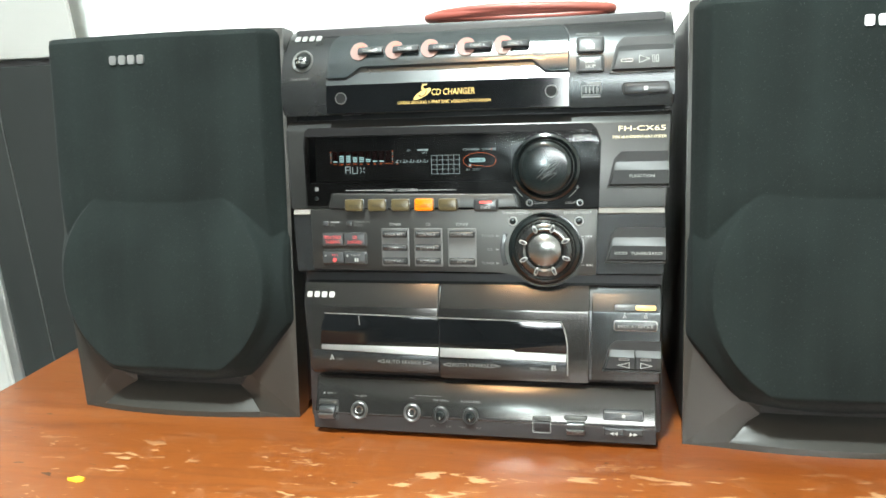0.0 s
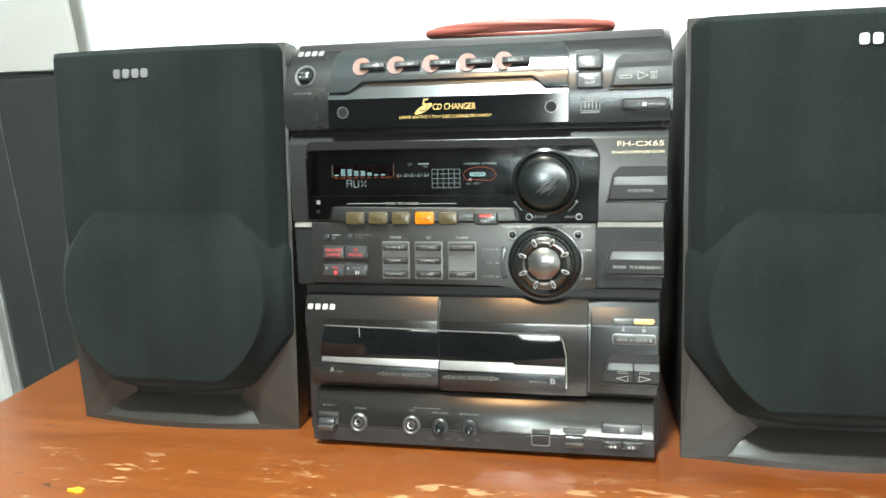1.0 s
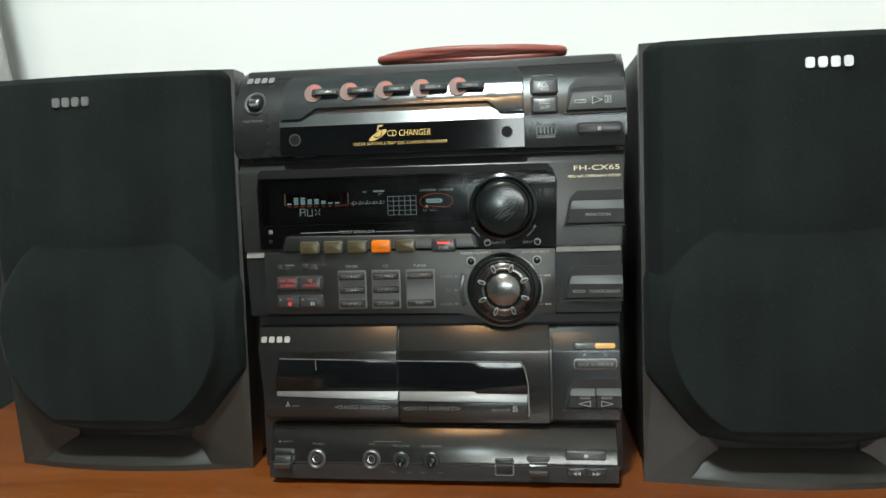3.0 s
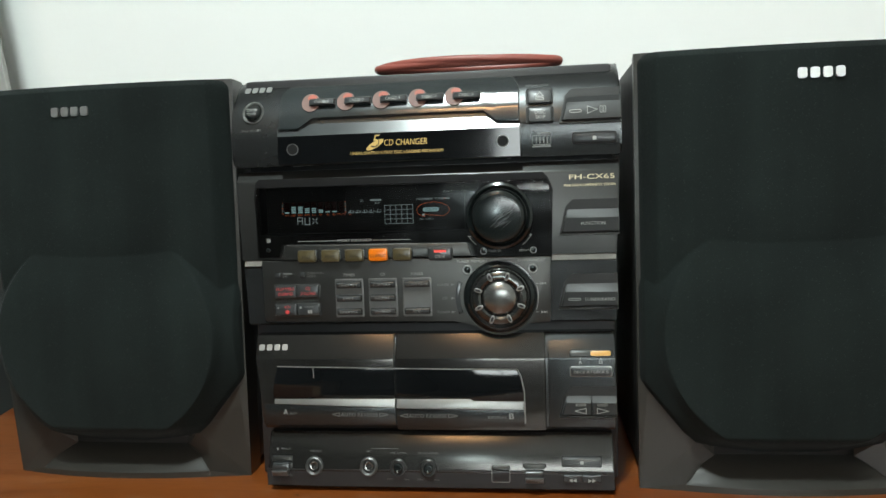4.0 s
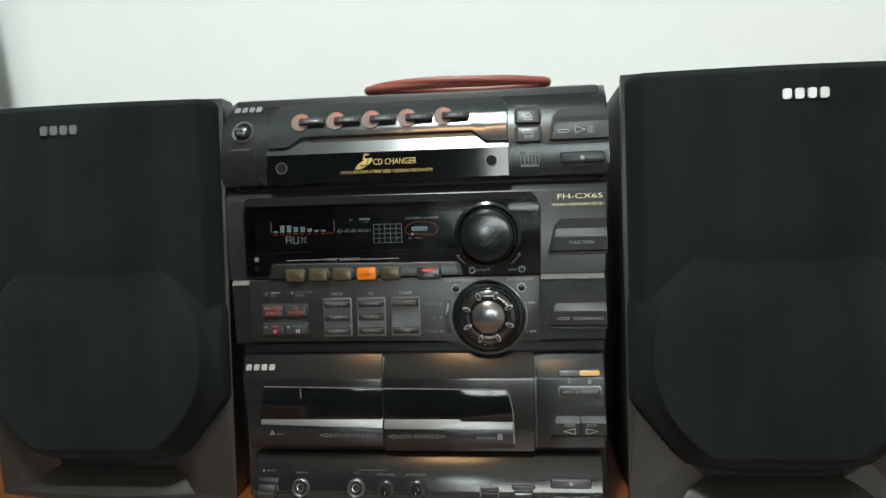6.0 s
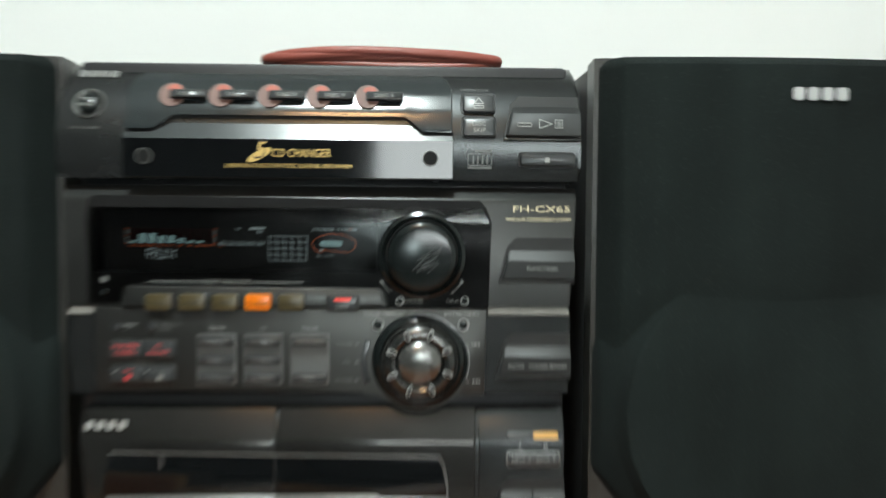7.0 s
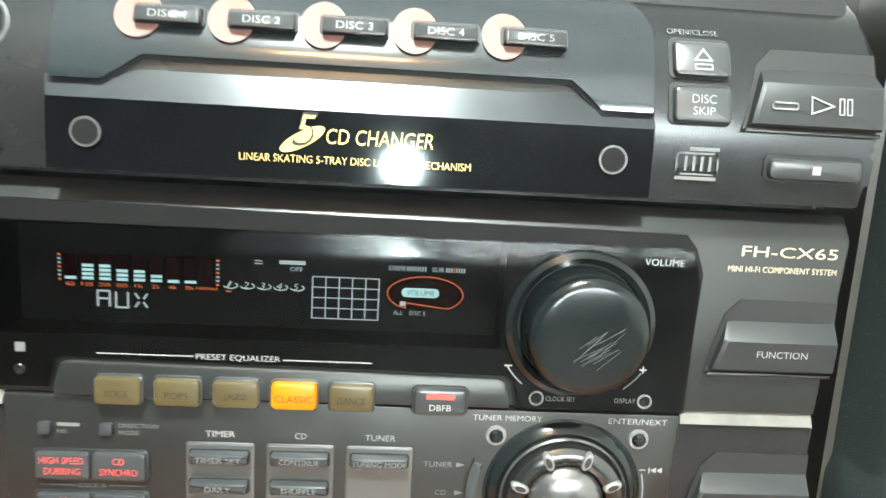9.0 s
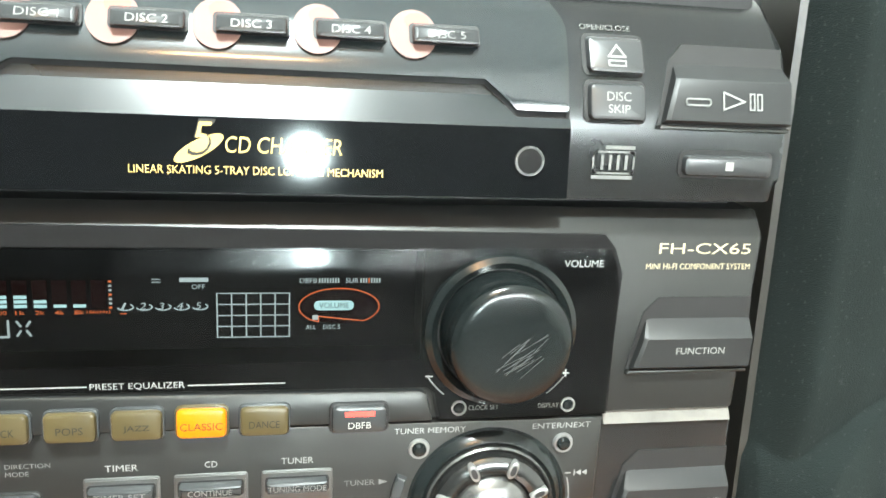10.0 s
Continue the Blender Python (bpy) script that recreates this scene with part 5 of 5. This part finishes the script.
for jx in (0.515, 0.930):
    part("jack_cup", lathe([(0.046, -0.004), (0.058, -0.016), (0.066, -0.010), (0.069, 0.012)], jx, 0.196, 36, foot_y(0.196), 0.2), PANEL, ft, "grey metal jack surround")
    part("jack_hole", lathe([(0.0, 0.0), (0.046, 0.0)], jx, 0.196, 28, foot_y(0.196) - 0.005, 0.2), BLACK, ft)
    part("jack_ring", lathe([(0.018, -0.006), (0.020, -0.022), (0.030, -0.024), (0.036, -0.012), (0.036, 0.0)], jx + 0.004, 0.204, 32, foot_y(0.2), 0.2), JOG, ft)
for jx in (1.150, 1.376):
    part("level_rim", lathe([(0.052, 0.0), (0.055, -0.014), (0.062, -0.010), (0.064, 0.010)], jx, 0.190, 36, foot_y(0.19), 0.2), GREY, ft)
    part("level_well", lathe([(0.0, -0.003), (0.052, -0.003)], jx, 0.190, 28, foot_y(0.19), 0.2), BLACK, ft)
    part("level_knob", lathe([(0.0, -0.030), (0.026, -0.028), (0.034, -0.020), (0.036, 0.0)], jx, 0.190, 28, foot_y(0.19), 0.2), KNOB, ft, "small black rotary level knob")
    strip("knob_mark", jx - 0.003, jx + 0.003, 0.166, 0.186, foot_y(0.19) - 0.040, WHITE, ft)
    for s in (-1, 1):
        lettering("MIN" if s < 0 else "MAX", jx + s * 0.062 - 0.02, jx + s * 0.062 + 0.02, 0.098, 0.110, foot_y(0.10) - 0.004, GREYPRINT, ft)
lettering("PHONES", 0.478, 0.566, 0.292, 0.306, foot_y(0.292) - 0.002, GREYPRINT, ft, lean=0.34)
lettering("MIC", 0.910, 0.950, 0.292, 0.306, foot_y(0.292) - 0.002, GREYPRINT, ft, lean=0.34)
lettering("MIC LEVEL", 1.090, 1.214, 0.284, 0.298, foot_y(0.284) - 0.002, GREYPRINT, ft, lean=0.34)
lettering("ECHO LEVEL", 1.300, 1.450, 0.284, 0.298, foot_y(0.284) - 0.002, GREYPRINT, ft, lean=0.34)
strip("print_line", 0.940, 1.150, 0.318, 0.321, foot_y(0.318) - 0.002, GREYPRINT, ft, lean=0.34)
lettering("EJECT", 0.250, 0.326, 0.304, 0.318, foot_y(0.304) - 0.002, GREYPRINT, ft, lean=0.34)
strip("eject_mark", 0.218, 0.232, 0.304, 0.318, foot_y(0.304) - 0.002, GREYPRINT, ft, lean=0.34)


def eject_key(x0, x1, z0, z1):
    fn = lambda z: foot_y(z)
    part("key_recess", prism(rounded(x0, x1, z0, z1, 0.012), -0.006, 0.03, 0.0, fn), BLACK, ft)
    m = (z0 + z1) / 2
    part("key_frame", prism(rounded(x0 + 0.008, x1 - 0.008, z1 - 0.035, z1 - 0.006, 0.006), -0.012, 0.02, 0.004, fn), GREY, ft)
    part("eject_key", prism(rounded(x0 + 0.018, x1 - 0.018, m - 0.012, z1 - 0.040, 0.006), -0.050, 0.02, 0.008, fn), BUTTON, ft, "black eject key")
    part("eject_face", prism(rounded(x0 + 0.018, x1 - 0.018, z0 + 0.022, m - 0.010, 0.006), -0.050, 0.02, 0.008, lambda z: foot_y(z) - 0.02 + 0.3 * (m - z)), PANEL, ft)


eject_key(0.186, 0.346, 0.112, 0.266)
eject_key(2.066, 2.232, 0.082, 0.230)
outline("door_frame", rounded(1.842, 1.972, 0.106, 0.220, 0.014), 0.008, foot_y(0.16) - 0.022, PANEL, ft, lean=0.16, zref=0.16)
part("counter_door", prism(rounded(1.848, 1.966, 0.112, 0.178, 0.006), -0.014, 0.02, 0.006, foot_y), BODY, ft)
part("counter_key", prism(rounded(1.848, 1.966, 0.184, 0.214, 0.006), -0.016, 0.02, 0.006, foot_y), GREY, ft)
part("key_recess", prism(rounded(2.344, 2.626, 0.210, 0.284, 0.010), -0.006, 0.03, 0.0, foot_y), BLACK, ft)
part("stop_key", prism(rounded(2.352, 2.618, 0.217, 0.276, 0.008), -0.030, 0.03, 0.010, foot_y), BUTTONG, ft, "long grey key")
strip("stop_mark", 2.474, 2.498, 0.236, 0.258, foot_y(0.236) - 0.033, WHITE, ft, lean=0.34)
part("key_recess", prism(rounded(2.344, 2.630, 0.094, 0.170, 0.014), -0.006, 0.03, 0.0, foot_y), GREY, ft)
for x0, x1, s in ((2.352, 2.484, -1), (2.490, 2.622, 1)):
    part("wind_key", prism(rounded(x0, x1, 0.104, 0.162, 0.006), -0.024, 0.03, 0.008, foot_y), BUTTON, ft, "black winding key")
    for k in (0, 1):
        c = (x0 + x1) / 2 + 0.028 * (k - 0.5)
        bm = bmesh.new()
        bm.faces.new([bm.verts.new(at(a, foot_y(0.12) - 0.0275, b)) for a, b in ((c - s * 0.014, 0.108), (c + s * 0.014, 0.122), (c - s * 0.014, 0.136))])
        part("wind_mark", bm, WHITE, ft, smooth=False)


# ---- red cable coil on top, scrap on the table ----
def cable_coil():
    cu = bpy.data.curves.new("cable_coil", "CURVE")
    cu.dimensions, cu.bevel_depth, cu.bevel_resolution = "3D", 0.0029, 4
    sp = cu.splines.new("POLY")
    pts = []
    turns, n = 3, 56
    for k in range(turns * n):
        a = 2 * math.pi * k / n
        t = k / n
        rx = 0.690 + 0.012 * math.sin(1.7 * t + 0.4)
        ry = 0.17 + 0.02 * math.cos(2.3 * t)
        x = 1.70 + rx * math.cos(a)
        y = 0.52 + ry * math.sin(a) + 0.015 * math.sin(3.1 * t)
        z = 3.160 + 0.008 * t + 0.006 * max(0, -math.sin(a)) * max(0.0, math.cos((x - 1.72) * 2.4)) + 0.008 * math.sin(2 * a + 2.1 * t)
        pts.append(at(x, y, z))
    sp.points.add(len(pts) - 1)
    for p, c in zip(sp.points, pts):
        p.co = (*c, 1)
    tmp = bpy.data.objects.new("cable_coil", cu)
    scene.collection.objects.link(tmp)
    me = bpy.data.meshes.new_from_object(tmp.evaluated_get(bpy.context.evaluated_depsgraph_get()))
    bpy.data.objects.remove(tmp)
    me.materials.clear()
    me.materials.append(CABLE)
    for p in me.polygons:
        p.use_smooth = True
    tagged(new("cable_coil", me), "coil of dull red rubber cable lying on the stereo", "cable")


cable_coil()


def scrap(name, x, y, r, mat, label, seed):
    g = random.Random(seed)
    bm = bmesh.new()
    pts = [(x + r * (1 + g.uniform(-0.3, 0.3)) * math.cos(radians(36 * k)), y + 0.55 * r * (1 + g.uniform(-0.3, 0.3)) * math.sin(radians(36 * k))) for k in range(10)]
    top = [bm.verts.new(at(a, b, 0.012 + 0.006 * g.random())) for a, b in pts]
    low = [bm.verts.new(at(a, b, 0.001)) for a, b in pts]
    bm.faces.new(top)
    for k in range(10):
        bm.faces.new((top[k], low[k], low[(k + 1) % 10], top[(k + 1) % 10]))
    tagged(link(name, bm, mat), label, "scrap")


scrap("paper_scrap", -1.125, -1.13, 0.06, YELLOW, "small bright yellow scrap lying on the table", 3)
